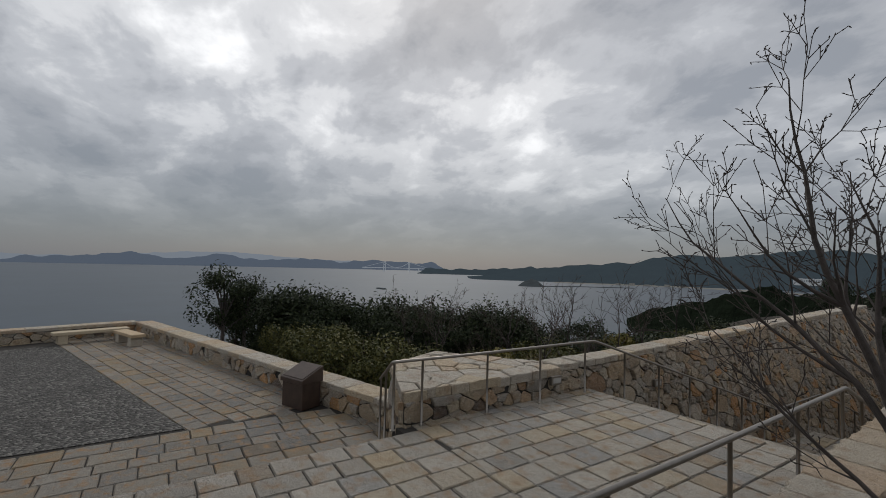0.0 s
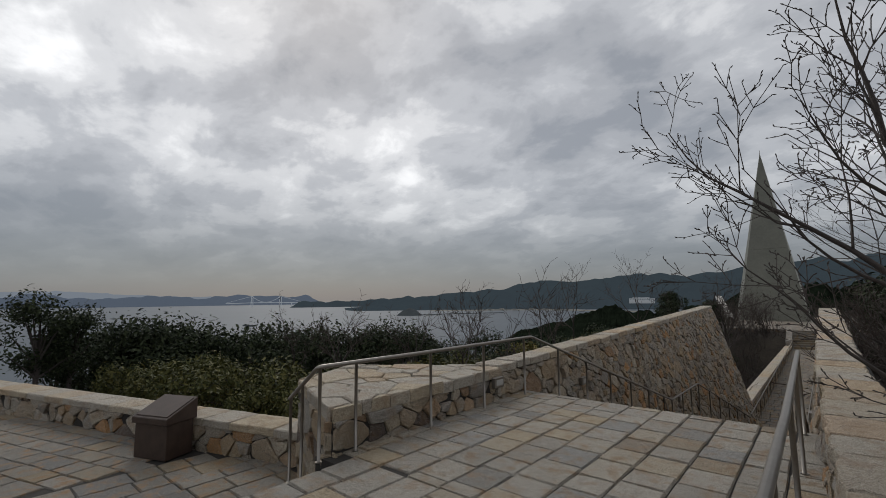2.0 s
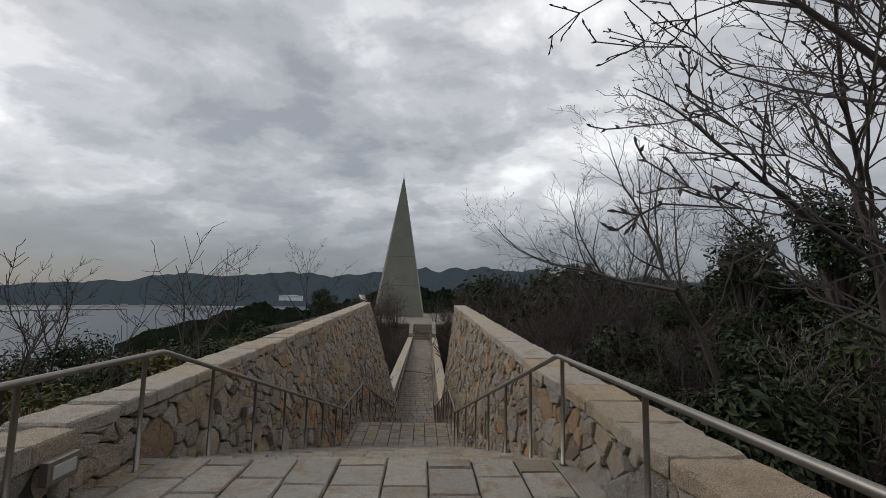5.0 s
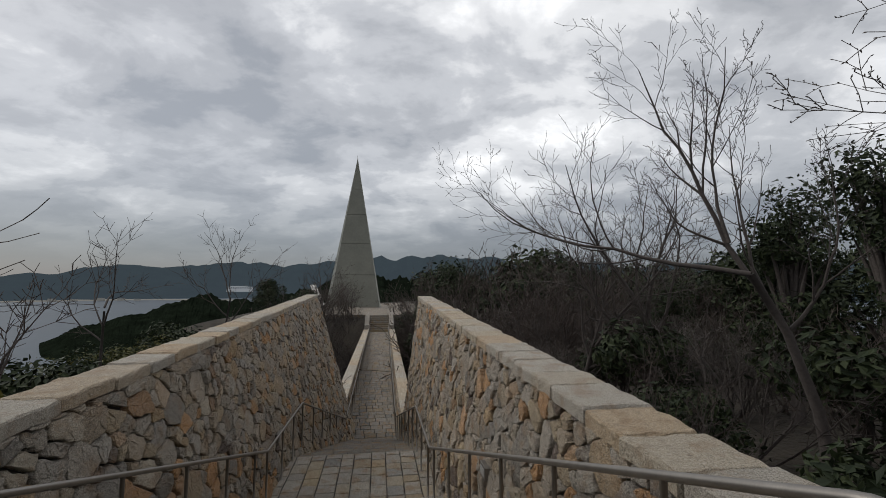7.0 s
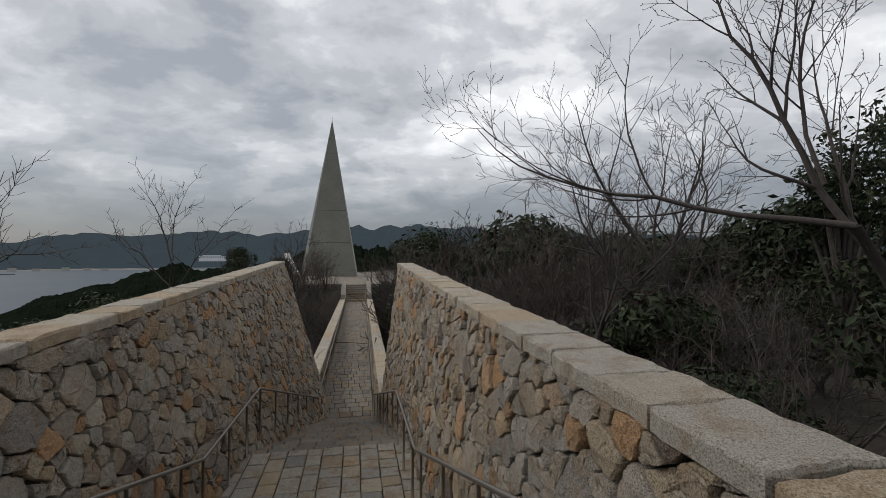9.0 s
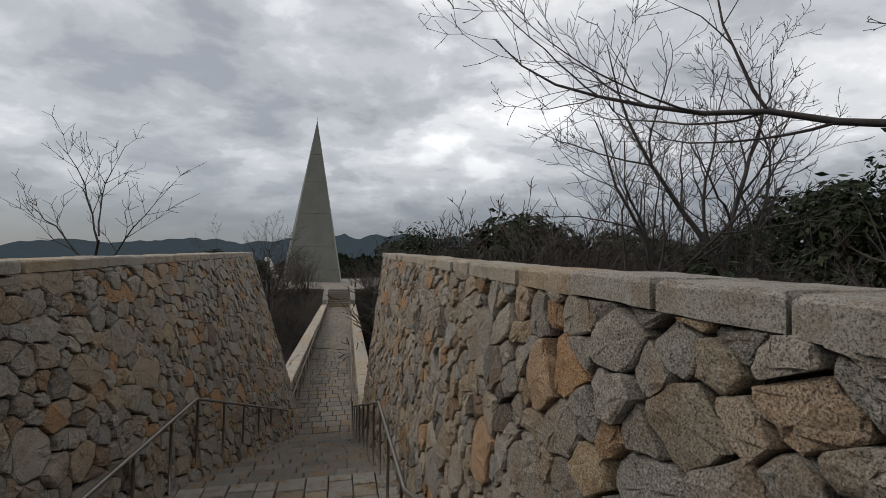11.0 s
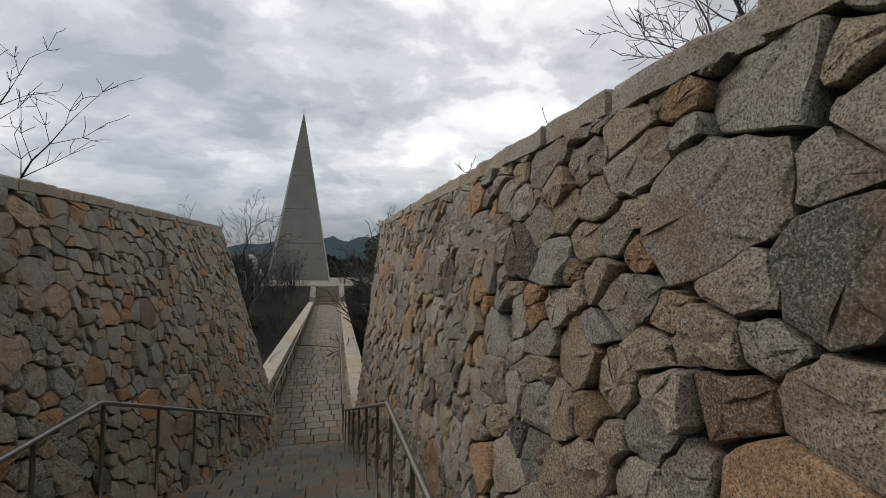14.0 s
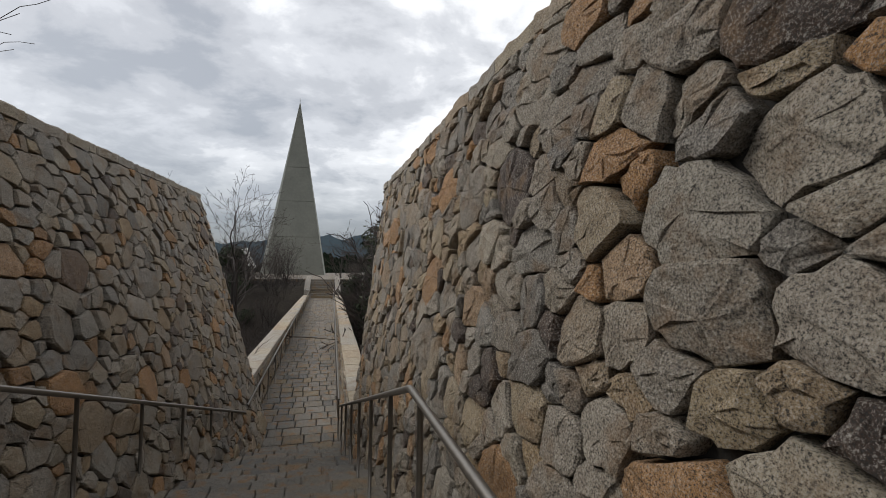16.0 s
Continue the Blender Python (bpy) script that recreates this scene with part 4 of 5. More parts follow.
for side, name in ((-1, "wall_parapet_left"), (1, "wall_parapet_right")):
    ys, ye = (Y_WALL_L - 0.2, Y_FAR) if side < 0 else (Y_WALL_R - 0.2, Y_FAR)
    a, b = cx(ys), cx(ye)
    i0, o0 = 1.02 * side, 1.44 * side
    pts = [(a + i0, ys), (a + o0, ys), (b + o0, ye), (b + i0, ye)]
    pw = tagged(obj(name, *prism_geo(pts if side > 0 else pts[::-1], -8.5, -3.12), M_JOINT), "low rubble stone parapet along the causeway", "wall", kind="structure")
    heap = Heap()
    for cu, cv, ext, poly in rubble_cells(ys, ye, lambda u: floor_z(u), lambda u: -3.125, 0.30, random.Random(71 + side)):
        v, f = stone_geo(poly, cu, cv, rs, bulge=0.025)
        heap.add(([(cx(cu + p) + i0 - side * (o + 0.005), cu + p, cv + q) for p, q, o in v], f))
    tagged(heap.make("stone_rubble", M_WALL_STUFF, pw), kind="stuff")
    y = ys
    while y < ye:
        l = min(rs.uniform(0.8, 1.3), ye - y)
        if l < 0.2:
            break
        q = [(cx(y) + i0 - side * 0.03, y + 0.005, -3.0), (cx(y) + o0 + side * 0.04, y + 0.005, -3.0), (cx(y + l) + o0 + side * 0.04, y + l - 0.005, -3.0), (cx(y + l) + i0 - side * 0.03, y + l - 0.005, -3.0)]
        lay_slab("coping_stone", q if side > 0 else q[::-1], 0.118, M_CAP, pw, rs, 0.006)
        y += l
# steps up to the platform
for k in range(8):
    tagged(obj("floor_far_step_%d" % (k + 1), *box_geo(CX1 - 0.95, Y_FAR + 0.34 * k, -4.6, CX1 + 0.95, Y_FAR + 3.4, Z_FAR + 0.178 * (k + 1)), M_TILE_WORN), "far granite step up to the spire platform", "step", kind="structure")
for side in (-1, 1):
    x = CX1 + side * 1.2
    tagged(obj("wall_far_cheek_left" if side < 0 else "wall_far_cheek_right", *prism_geo([(x - 0.22, Y_FAR), (x + 0.22, Y_FAR), (x + 0.22, Y_FAR + 3.4), (x - 0.22, Y_FAR + 3.4)], -6, [-2.6, -2.6, -1.55, -1.55]), M_WALL_STUFF), "stone cheek wall beside the far steps", "wall", kind="structure")


# ---- terrace ----
LW_A, LW_B = (-18.6, 0.72), (-5.75, 4.70)      # ends of the low wall along the terrace
SKEW = math.degrees(math.atan2(LW_B[1] - LW_A[1], LW_B[0] - LW_A[0]))


def skewed(x, y):
    """From the terrace's own axes (along its low wall, across it) to the world."""
    c, q = math.cos(radians(SKEW)), math.sin(radians(SKEW))
    return LW_A[0] + c * x - q * y, LW_A[1] + q * x + c * y


def wall_line(x):
    """Where the low wall's face runs, for an x."""
    return LW_A[1] + (x - LW_A[0]) * (LW_B[1] - LW_A[1]) / (LW_B[0] - LW_A[0])


terr = tagged(obj("floor_terrace", *prism_geo([skewed(-0.4, -17), (X_STEP + 0.02, -16), (X_STEP + 0.02, 5.2), (-5.6, 5.1), skewed(-0.4, 0.35)], -1.6, Z_TERR - 0.02), M_PAVE_JOINT), "granite paving of the lower terrace", "paving", kind="structure")
gravel = tagged(obj("gravel_bed", *prism_geo([skewed(0.9, -16), (-7.5, -12.0), skewed(10.95, -2.31), skewed(0.9, -2.31)], Z_TERR - 0.05, Z_TERR - 0.004), M_GRAVEL), "dark grey gravel bed edged with paving", "gravel", kind="structure")
rs = random.Random(81)
for k in range(3):   # steps down from the landing
    paved(terr, X_STEP - 0.40 * (k + 1), X_STEP - 0.40 * k, -3.0, 3.95 + 0.2 * (k + 1), -0.18 * (k + 1), 0.40, 0.32, 0.6, rs, thick=0.2, along="y", name="step_stone")
paved(terr, -7.34, X_STEP - 1.20, -3.0, 4.6, Z_TERR, 0.36, 0.3, 0.6, rs, M_TILE_WORN, along="y", keep=lambda x, y: y < wall_line(x) + 0.1)
paved(terr, 0.0, 11.9, -2.3, 0.05, Z_TERR, 0.335, 0.34, 0.62, rs, M_TILE_WORN, along="x", keep=lambda x, y: x < -7.5, turn=skewed)


def low_wall(name, a, b, height, seed, label):
    a, b = Vector(a), Vector(b)
    d, l = (b - a).normalized(), (b - a).length
    n = Vector((d.y, -d.x))
    q = lambda s, o: (a.x + d.x * s + n.x * o, a.y + d.y * s + n.y * o)
    ow = tagged(obj(name, *prism_geo([q(0, -0.02), q(l, -0.02), q(l, -0.48), q(0, -0.48)][::-1], -1.6, Z_TERR + height - 0.1), M_JOINT), label, "wall", kind="structure")
    r = random.Random(seed)
    for cu, cv, ext, poly in rubble_cells(0.0, l, lambda u: Z_TERR, lambda u: Z_TERR + height - 0.105, 0.27, r):
        v, f = stone_geo(poly, cu, cv, r, bulge=0.03)
        w = [Vector((*q(cu + p, o), cv + t)) for p, t, o in v]
        c = sum(w, Vector()) / len(w)
        ob = obj("stone", [tuple(p - c) for p in w], f, M_WALL, ow)
        ob.location = c
    s = 0.0
    while s < l - 0.1:
        k = min(r.uniform(0.5, 0.85), l - s)
        lay_slab("coping_stone", [(*q(s + 0.005, 0.04), Z_TERR + height), (*q(s + k - 0.005, 0.04), Z_TERR + height), (*q(s + k - 0.005, -0.5), Z_TERR + height), (*q(s + 0.005, -0.5), Z_TERR + height)], 0.1, M_CAP, ow, r, 0.006)
        s += k


low_wall("wall_terrace_side", LW_A, LW_B, 0.45, 91, "low rubble wall with flat granite coping beside the terrace")
low_wall("wall_terrace_end", skewed(0.0, -15.5), skewed(0.0, 0.05), 0.45, 92, "low rubble wall with flat granite coping at the terrace end")


# ---- handrails ----
def handrail(name, line, posts, label, r=0.021):
    base = empty(name, posts[0])
    tagged(base, label, "handrail")
    o = Vector(posts[0])
    pts = []
    for i, p in enumerate(line):
        p = Vector(p)
        if 0 < i < len(line) - 1:      # small bends
            a, b = (Vector(line[i - 1]) - p).normalized(), (Vector(line[i + 1]) - p).normalized()
            pts += [p + a * 0.05, p + (a + b) * 0.012, p + b * 0.05]
        else:
            pts.append(p)
    obj("rail", *tube_geo([p - o for p in pts], r, 10), M_STEEL, base, True)
    for p in posts:
        # height of the rail over this foot
        best = None
        for a, b in zip(line, line[1:]):
            a, b = Vector(a), Vector(b)
            ab = Vector((b.x - a.x, b.y - a.y))
            if ab.length < 1e-6:
                continue
            t = max(0, min(1, ((p[0] - a.x) * ab.x + (p[1] - a.y) * ab.y) / ab.length_squared))
            q = a + (b - a) * t
            dd = math.hypot(q.x - p[0], q.y - p[1])
            if best is None or dd < best[0]:
                best = (dd, q)
        q = best[1]
        ps = obj("post", *tube_geo([Vector((q.x, q.y, p[2])) - o, Vector((q.x, q.y, q.z - 0.01)) - o], 0.0165, 8), M_STEEL, base, True)
        obj("base_flange", *tube_geo([Vector((q.x, q.y, p[2] - 0.002)) - o, Vector((q.x, q.y, p[2] + 0.006)) - o], 0.032, 10), M_STEEL, ps)


RH = 0.84
left_line = [(-5.12, 4.15, 0.34), (-4.0, 3.78, RH), (-3.95, 5.0, RH), (-3.95, 7.58, RH), (-3.56, Y_LAND2 + 0.3, Z_LAND2 + RH), (-3.50, Y_END2 + 0.75, Z_LAND2 + RH), (-2.96, Y_FOOT, Z_CAUSE + RH)]
lp = [(-5.05, 4.13, -0.54), (-4.55, 3.96, -0.36), (-4.0, 3.80, 0), (-3.98, 4.2, 0), (-3.95, 5.25, 0), (-3.95, 6.3, 0), (-3.95, 7.35, 0)]
for k in range(1, 12, 2):
    y = Y_NOSE + RUN1 * (k + 0.5)
    lp.append((-3.8, y, floor_z(y)))
lp += [(-3.58, 13.9, Z_LAND2), (-3.58, 14.9, Z_LAND2), (-3.58, 15.8, Z_LAND2)]
for k in range(1, 13, 2):
    y = Y_END2 + RUN2 * (k + 0.5)
    lp.append((-3.3, y, floor_z(y)))
handrail("handrail_left_stair", left_line, lp, "stainless steel tube handrail on slim round posts")
right_line = [(-0.62, 1.75, RH), (-0.64, 4.4, RH), (-0.70, 7.62, RH), (-1.08, Y_LAND2 + 0.1, Z_LAND2 + RH), (-1.10, Y_END2 + 0.15, Z_LAND2 + RH), (-1.24, Y_FOOT, Z_CAUSE + RH)]
rp = [(-0.6, 2.0, 0), (-0.62, 3.4, 0), (-0.65, 4.85, 0), (-0.67, 6.2, 0), (-0.69, 7.5, 0)]
for k in range(1, 12, 2):
    y = Y_NOSE + RUN1 * (k + 0.5)
    rp.append((-0.8, y, floor_z(y)))
rp += [(-1.0, 13.9, Z_LAND2), (-1.05, 14.9, Z_LAND2), (-1.1, 15.8, Z_LAND2)]
for k in range(1, 13, 2):
    y = Y_END2 + RUN2 * (k + 0.5)
    rp.append((-1.3, y, floor_z(y)))
handrail("handrail_right_stair", right_line, rp, "stainless steel tube handrail on slim round posts")
for side, x0 in ((-1, -2.96), (1, -1.24)):
    e = cx(Y_FAR) + side * 0.86
    line = [(x0, Y_FOOT + 0.25, Z_CAUSE + RH + 0.05), (x0 + (e - x0) * 0.5, 36.4, floor_z(36.4) + RH), (e, Y_FAR - 0.2, Z_FAR + RH)]
    handrail("handrail_left_causeway" if side < 0 else "handrail_right_causeway", line, [(x0 + (e - x0) * (y - 22.9) / 27, y, floor_z(y)) for y in [22.95 + 1.45 * i for i in range(19)]],
             "stainless steel tube handrail along the causeway")


# ---- terrace things ----
def lectern_sign(loc, rz):
    s = empty("lectern_sign", loc)
    s.rotation_euler = (0, 0, radians(rz))
    tagged(s, "brown steel information lectern with sloping top on the terrace", "sign")
    part("pedestal", bevelled(*box_geo(-0.33, -0.23, 0, 0.33, 0.23, 0.47), 0.006), M_CORTEN, s)
    part("head", bevelled([(-0.36, -0.27, 0.473), (0.36, -0.27, 0.473), (0.36, 0.27, 0.473), (-0.36, 0.27, 0.473), (-0.36, -0.27, 0.56), (0.36, -0.27, 0.56), (0.36, 0.27, 0.77), (-0.36, 0.27, 0.77)],
                          box_geo(0, 0, 0, 1, 1, 1)[1], 0.008), M_CORTEN, s)
    part("panel", bevelled([(-0.32, -0.23, 0.578), (0.32, -0.23, 0.578), (0.32, 0.23, 0.757), (-0.32, 0.23, 0.757), (-0.32, -0.233, 0.586), (0.32, -0.233, 0.586), (0.32, 0.227, 0.765), (-0.32, 0.227, 0.765)],
                           box_geo(0, 0, 0, 1, 1, 1)[1], 0.002), M_CORTEN, s, "dark engraved panel")
    return s


lectern_sign((-7.75, 3.72, Z_TERR), 22).scale = (0.92, 0.92, 1.0)


def stone_bench(loc, rz, length):
    b = empty("stone_bench", loc)
    b.rotation_euler = (0, 0, radians(rz))
    tagged(b, "pale granite slab bench on two block legs", "bench", "benches on the terrace")
    part("seat", bevelled(*box_geo(-length / 2, -0.2, 0.28, length / 2, 0.2, 0.38), 0.012), M_BENCH, b)
    for x in (-length / 2 + 0.25, length / 2 - 0.25):
        part("leg", bevelled(*box_geo(x - 0.12, -0.17, 0, x + 0.12, 0.17, 0.279), 0.01), M_BENCH, b)


stone_bench((*skewed(0.75, -1.45), Z_TERR), SKEW + 90, 2.0)
stone_bench((*skewed(2.0, -0.75), Z_TERR), SKEW + 4, 1.5)


def wall_lamp(loc, out, rz):
    l = empty("wall_lamp", loc)
    l.rotation_euler = (0, 0, radians(rz))
    tagged(l, "small recessed rectangular step light in the stone wall", "lamp", "step lights in the walls")
    part("frame", bevelled(*box_geo(-0.115, -0.06, -0.07, 0.115, 0.0, 0.07), 0.006), M_STEEL, l, "dark metal frame")
    part("lens", bevelled(*box_geo(-0.085, -0.066, -0.038, 0.085, -0.058, 0.038), 0.002), M_LIGHT_GLASS, l, "pale frosted lens")


wall_lamp((-4.03, 6.7, 0.27), 1, 90)
wall_lamp((face_l(9.6, -0.25) + 0.02, 9.55, -0.12), 1, 90)
wall_lamp((face_l(15.2, -1.35) + 0.02, 15.2, -1.4), 1, 90)
wall_lamp((face_r(11.4, -0.6) - 0.02, 11.4, -0.62), -1, -90)


# ---- plants ----
class Plant:
    """Grows bare wood into two heaps: thick wood and twigs."""

    def __init__(self, seed):
        self.rs, self.wood, self.twigs, self.fine = random.Random(seed), Heap(), Heap(), 0.0025

    def branch(self, p, d, length, r, level, kids=(3, 5, 7), spread=0.75, lift=0.10, wander=0.16, buds=False, grain=0.2):
        """kids: how many side shoots at each level, the finest first; shoots stand off alternately along the limb."""
        rs = self.rs
        n = max(2, min(10, int(length / grain)))
        pts, rad, dirs = [p.copy()], [r], [d.copy()]
        for i in range(n):
            d = (d + Vector((rs.gauss(0, wander), rs.gauss(0, wander), rs.gauss(0, wander) + lift * 0.5))).normalized()
            p = p + d * (length / n)
            pts.append(p.copy())
            rad.append(max(self.fine, r * (1 - 0.85 * (i + 1) / n)))
            dirs.append(d.copy())
        thick = r > 0.012
        (self.wood if thick else self.twigs).add(tube_geo(pts, rad, 6 if r > 0.03 else (4 if thick else 3), False))
        if buds:
            for q in [pts[-1]] + (pts[1:-1] if level == 0 else []):
                o = (d + Vector((rs.gauss(0, 0.5), rs.gauss(0, 0.5), rs.gauss(0, 0.5)))).normalized()
                self.twigs.add(tube_geo([q, q + o * 0.010, q + o * 0.022], [0.003, 0.0052, 0.001], 3, False))
        if level <= 0:
            return
        k_all = kids[level - 1]
        side = d.orthogonal().normalized()
        for k in range(k_all):
            t = 0.22 + 0.76 * (k + rs.uniform(0.1, 0.9)) / k_all
            i = min(n, max(1, round(t * n)))
            side.rotate(Matrix.Rotation(2.4 + rs.uniform(-0.5, 0.5), 3, dirs[i]))
            out = (side - dirs[i] * side.dot(dirs[i])).normalized()
            nd = (dirs[i] + out * spread * rs.uniform(0.75, 1.35)).normalized()
            self.branch(pts[i], nd, length * rs.uniform(0.28, 0.55) * (1.15 - 0.55 * t), max(self.fine * 1.2, rad[i] * rs.uniform(0.5, 0.75)), level - 1, kids, spread, lift, wander, buds, grain)


def bare_tree(name, loc, seed, label, trunk, limbs, levels=3, kids=(3, 5, 8), radius=0.08, spread=0.7, lift=0.12, bark=None, twig=None, buds=False, group="", cat="tree", fine=0.0028, grain=0.16, wander=0.19):
    """trunk: points over the foot; limbs: (point, way, length, radius)."""
    t = empty(name, loc)
    tagged(t, label, cat, group)
    pl = Plant(seed)
    pl.fine = fine
    pts = [Vector(p) for p in trunk]
    pl.wood.add(tube_geo(pts, [radius * (1.15 - 0.5 * i / max(1, len(pts) - 1)) for i in range(len(pts))], 9))
    for p, d, l, r in limbs:
        pl.branch(Vector(p), Vector(d).normalized(), l, r * 0.78, levels, kids, spread, lift, wander, buds, grain)
    pl.wood.make("trunk", bark or M_BARK, t, True)
    if pl.twigs.v:
        pl.twigs.make("crown", twig or M_BARK, t)
    return t


def shrub(name, loc, seed, label, h, stems, levels, kids, mat, group, lean=0.5):
    t = empty(name, loc)
    tagged(t, label, "shrub", group)
    pl = Plant(seed)
    pl.fine = 0.0048
    rs = pl.rs
    for _ in range(stems):
        a = rs.uniform(0, 2 * math.pi)
        d = Vector((math.cos(a) * lean * rs.uniform(0.2, 1.2), math.sin(a) * lean * rs.uniform(0.2, 1.2), 1)).normalized()
        pl.branch(Vector((rs.gauss(0, 0.12), rs.gauss(0, 0.12), -0.1)), d, h * rs.uniform(0.6, 1.0), 0.006 + 0.008 * h * rs.uniform(0.6, 1.2), levels, kids, 0.8, 0.16, 0.16, False, 0.34)
    pl.wood.make("trunk", M_BARK, t)
    pl.twigs.make("crown", mat, t)
    return t


def leafy(name, loc, seed, label, radius, height, leaves, size, mat, group, cat="tree", foot=0.4, lobes=9, flat=0.75):
    """An evergreen: trunk, limbs and a crown of leaves on many uneven lobes."""
    t = empty(name, loc)
    tagged(t, label, cat, group)
    rs = random.Random(seed)
    centres = []
    for _ in range(lobes):
        a, q = rs.uniform(0, 2 * math.pi), rs.uniform(0.15, 0.8)
        z = foot + (height - foot) * rs.uniform(0.25, 0.88)
        k = 1 - 0.55 * max(0, (z / height - 0.45))
        centres.append((Vector((math.cos(a) * radius * q * k, math.sin(a) * radius * q * k, z)), radius * rs.uniform(0.28, 0.5)))
    wood = Heap()
    wood.add(tube_geo([(0, 0, -0.2), (rs.gauss(0, 0.05), rs.gauss(0, 0.05), height * 0.4), (0, 0, height * 0.8)], [0.05 * height / 2, 0.04 * height / 2, 0.012], 7))
    for c, r in centres:
        wood.add(tube_geo([(0, 0, max(0.1, c.z * 0.45)), tuple(c * 0.6 + Vector((0, 0, c.z * 0.2))), tuple(c)], [0.02 * height / 2, 0.014 * height / 2, 0.005], 5))
    wood.make("trunk", M_BARK, t, True)
    crown = Heap()
    for _ in range(leaves):
        c, r = rs.choice(centres)
        o = Vector((rs.gauss(0, 1), rs.gauss(0, 1), rs.gauss(0, flat))).normalized()
        p = c + Vector((o.x, o.y, o.z * 0.85)) * (r * rs.uniform(0.45, 1.0) ** 0.5 * rs.choice((1, 1, 1, 1.18)))
        if p.z < 0.02:
            continue
        n = (o + Vector((rs.gauss(0, 0.5), rs.gauss(0, 0.5), rs.gauss(0, 0.5) + 0.3))).normalized()
        a = n.orthogonal().normalized()
        a.rotate(Matrix.Rotation(rs.uniform(0, 6.28), 3, n))
        b = n.cross(a)
        s = size * rs.uniform(0.6, 1.35)
        crown.add(([tuple(p - a * s), tuple(p - b * s * 0.42 + n * s * 0.12), tuple(p + a * s), tuple(p + b * s * 0.42 + n * s * 0.12)], [(0, 1, 2, 3)]))
    crown.make("crown", mat, t)
    return t


def put(ob, x, y, turn, size=1.0, z=None, tilt=0.0):
    """A copy of a plant, standing on the ground."""
    m = pose(x, y, (ground_z(x, y) if z is None else z) - 0.05, tilt, 0, turn)
    c = copy_thing(ob, m)
    c.scale = (size, size, size * 1.0)
    return c


RP = random.Random(101)
# bare cherry trees beyond the right wall
CH = "leafless cherry tree with dark bark and fat buds beside the wall"
G_CH = "cherry trees by the wall"
bare_tree("cherry_tree", (0.45, 4.9, -1.1), 201, CH, [(0, 0, 0), (-0.05, 0.02, 0.9), (-0.14, -0.03, 1.7), (-0.22, -0.05, 2.35)],
          [((-0.18, -0.04, 2.1), (-0.75, 0.05, 0.95), 2.3, 0.030), ((-0.22, -0.05, 2.35), (-0.55, -0.05, 1.0), 2.2, 0.034), ((-0.14, -0.03, 1.7), (-0.80, 0.10, 0.55), 1.7, 0.022),
           ((-0.22, -0.05, 2.35), (-0.35, 0.3, 0.8), 1.6, 0.028), ((-0.2, -0.04, 2.2), (0.5, 0.4, 0.9), 2.2, 0.034), ((-0.18, -0.04, 2.0), (0.35, -0.6, 0.9), 1.8, 0.028),
           ((-0.2, -0.04, 2.2), (-0.55, 0.35, 0.9), 1.9, 0.028)],
          3, (3, 5, 8), 0.055, 0.72, 0.14, buds=True, group=G_CH, wander=0.13)
bare_tree("cherry_tree", (3.1, 8.2, -1.2), 202, CH, [(0, 0, 0), (0.0, 0.1, 1.2), (-0.1, 0.05, 2.4), (-0.2, 0.05, 3.3)],
          [((-0.15, 0.05, 2.9), (-0.9, 0.15, 0.62), 3.3, 0.05), ((-0.2, 0.05, 3.3), (-0.65, -0.1, 0.95), 3.3, 0.045), ((-0.1, 0.05, 2.2), (-0.95, 0.45, 0.40), 2.9, 0.036),
           ((-0.2, 0.05, 3.2), (0.3, 0.4, 1.0), 2.4, 0.045), ((-0.15, 0.05, 2.7), (-0.55, -0.65, 0.85), 2.7, 0.040), ((-0.1, 0, 2.5), (0.7, -0.3, 0.7), 2.2, 0.036)],
          3, (4, 6, 9), 0.07, 0.8, 0.16, buds=True, group=G_CH, wander=0.13)
bare_tree("cherry_tree", (3.25, 11.1, -1.1), 203, CH, [(0, 0, 0), (-0.10, 0.05, 1.0), (-0.32, 0.18, 1.9), (-0.62, 0.33, 2.6)],
          [((-0.62, 0.33, 2.6), (-1.0, 0.98, 0.22), 4.4, 0.046), ((-0.50, 0.27, 2.35), (-0.72, 0.50, 1.25), 3.7, 0.050), ((-0.75, 0.5, 3.0), (0.02, 0.12, 1.0), 2.7, 0.034),
           ((-0.33, 0.18, 1.9), (0.6, -0.4, 0.9), 2.3, 0.036), ((-0.45, 0.25, 2.2), (0.25, 0.5, 1.0), 2.8, 0.036)],
          3, (3, 5, 9), 0.062, 0.78, 0.20, buds=True, group=G_CH, wander=0.11)
far_cherry = bare_tree("cherry_tree", (3.9, 15.3, -1.4), 204, CH, [(0, 0, 0), (0.0, 0.0, 0.9), (-0.05, 0.0, 1.5), (-0.08, 0.05, 2.0)],
          [((-0.05, 0.0, 1.4), (-0.95, 0.25, 0.62), 3.6, 0.060), ((-0.08, 0.03, 1.9), (-0.55, 0.1, 0.9), 4.0, 0.064), ((-0.08, 0.05, 2.0), (0.05, -0.2, 1.0), 3.7, 0.060),
           ((-0.05, 0.05, 1.9), (-0.25, 0.5, 0.9), 3.2, 0.046), ((-0.05, 0.0, 1.6), (0.6, -0.35, 0.8), 3.4, 0.052), ((-0.05, 0.0, 1.2), (-0.7, -0.4, 0.7), 2.6, 0.034)],
          3, (3, 5, 9), 0.085, 0.8, 0.16, buds=True, group=G_CH, fine=0.004, wander=0.13)
copy_thing(far_cherry, pose(2.4, 15.9, -1.5, 0, -12, 150)).scale = (0.78, 0.78, 0.78)

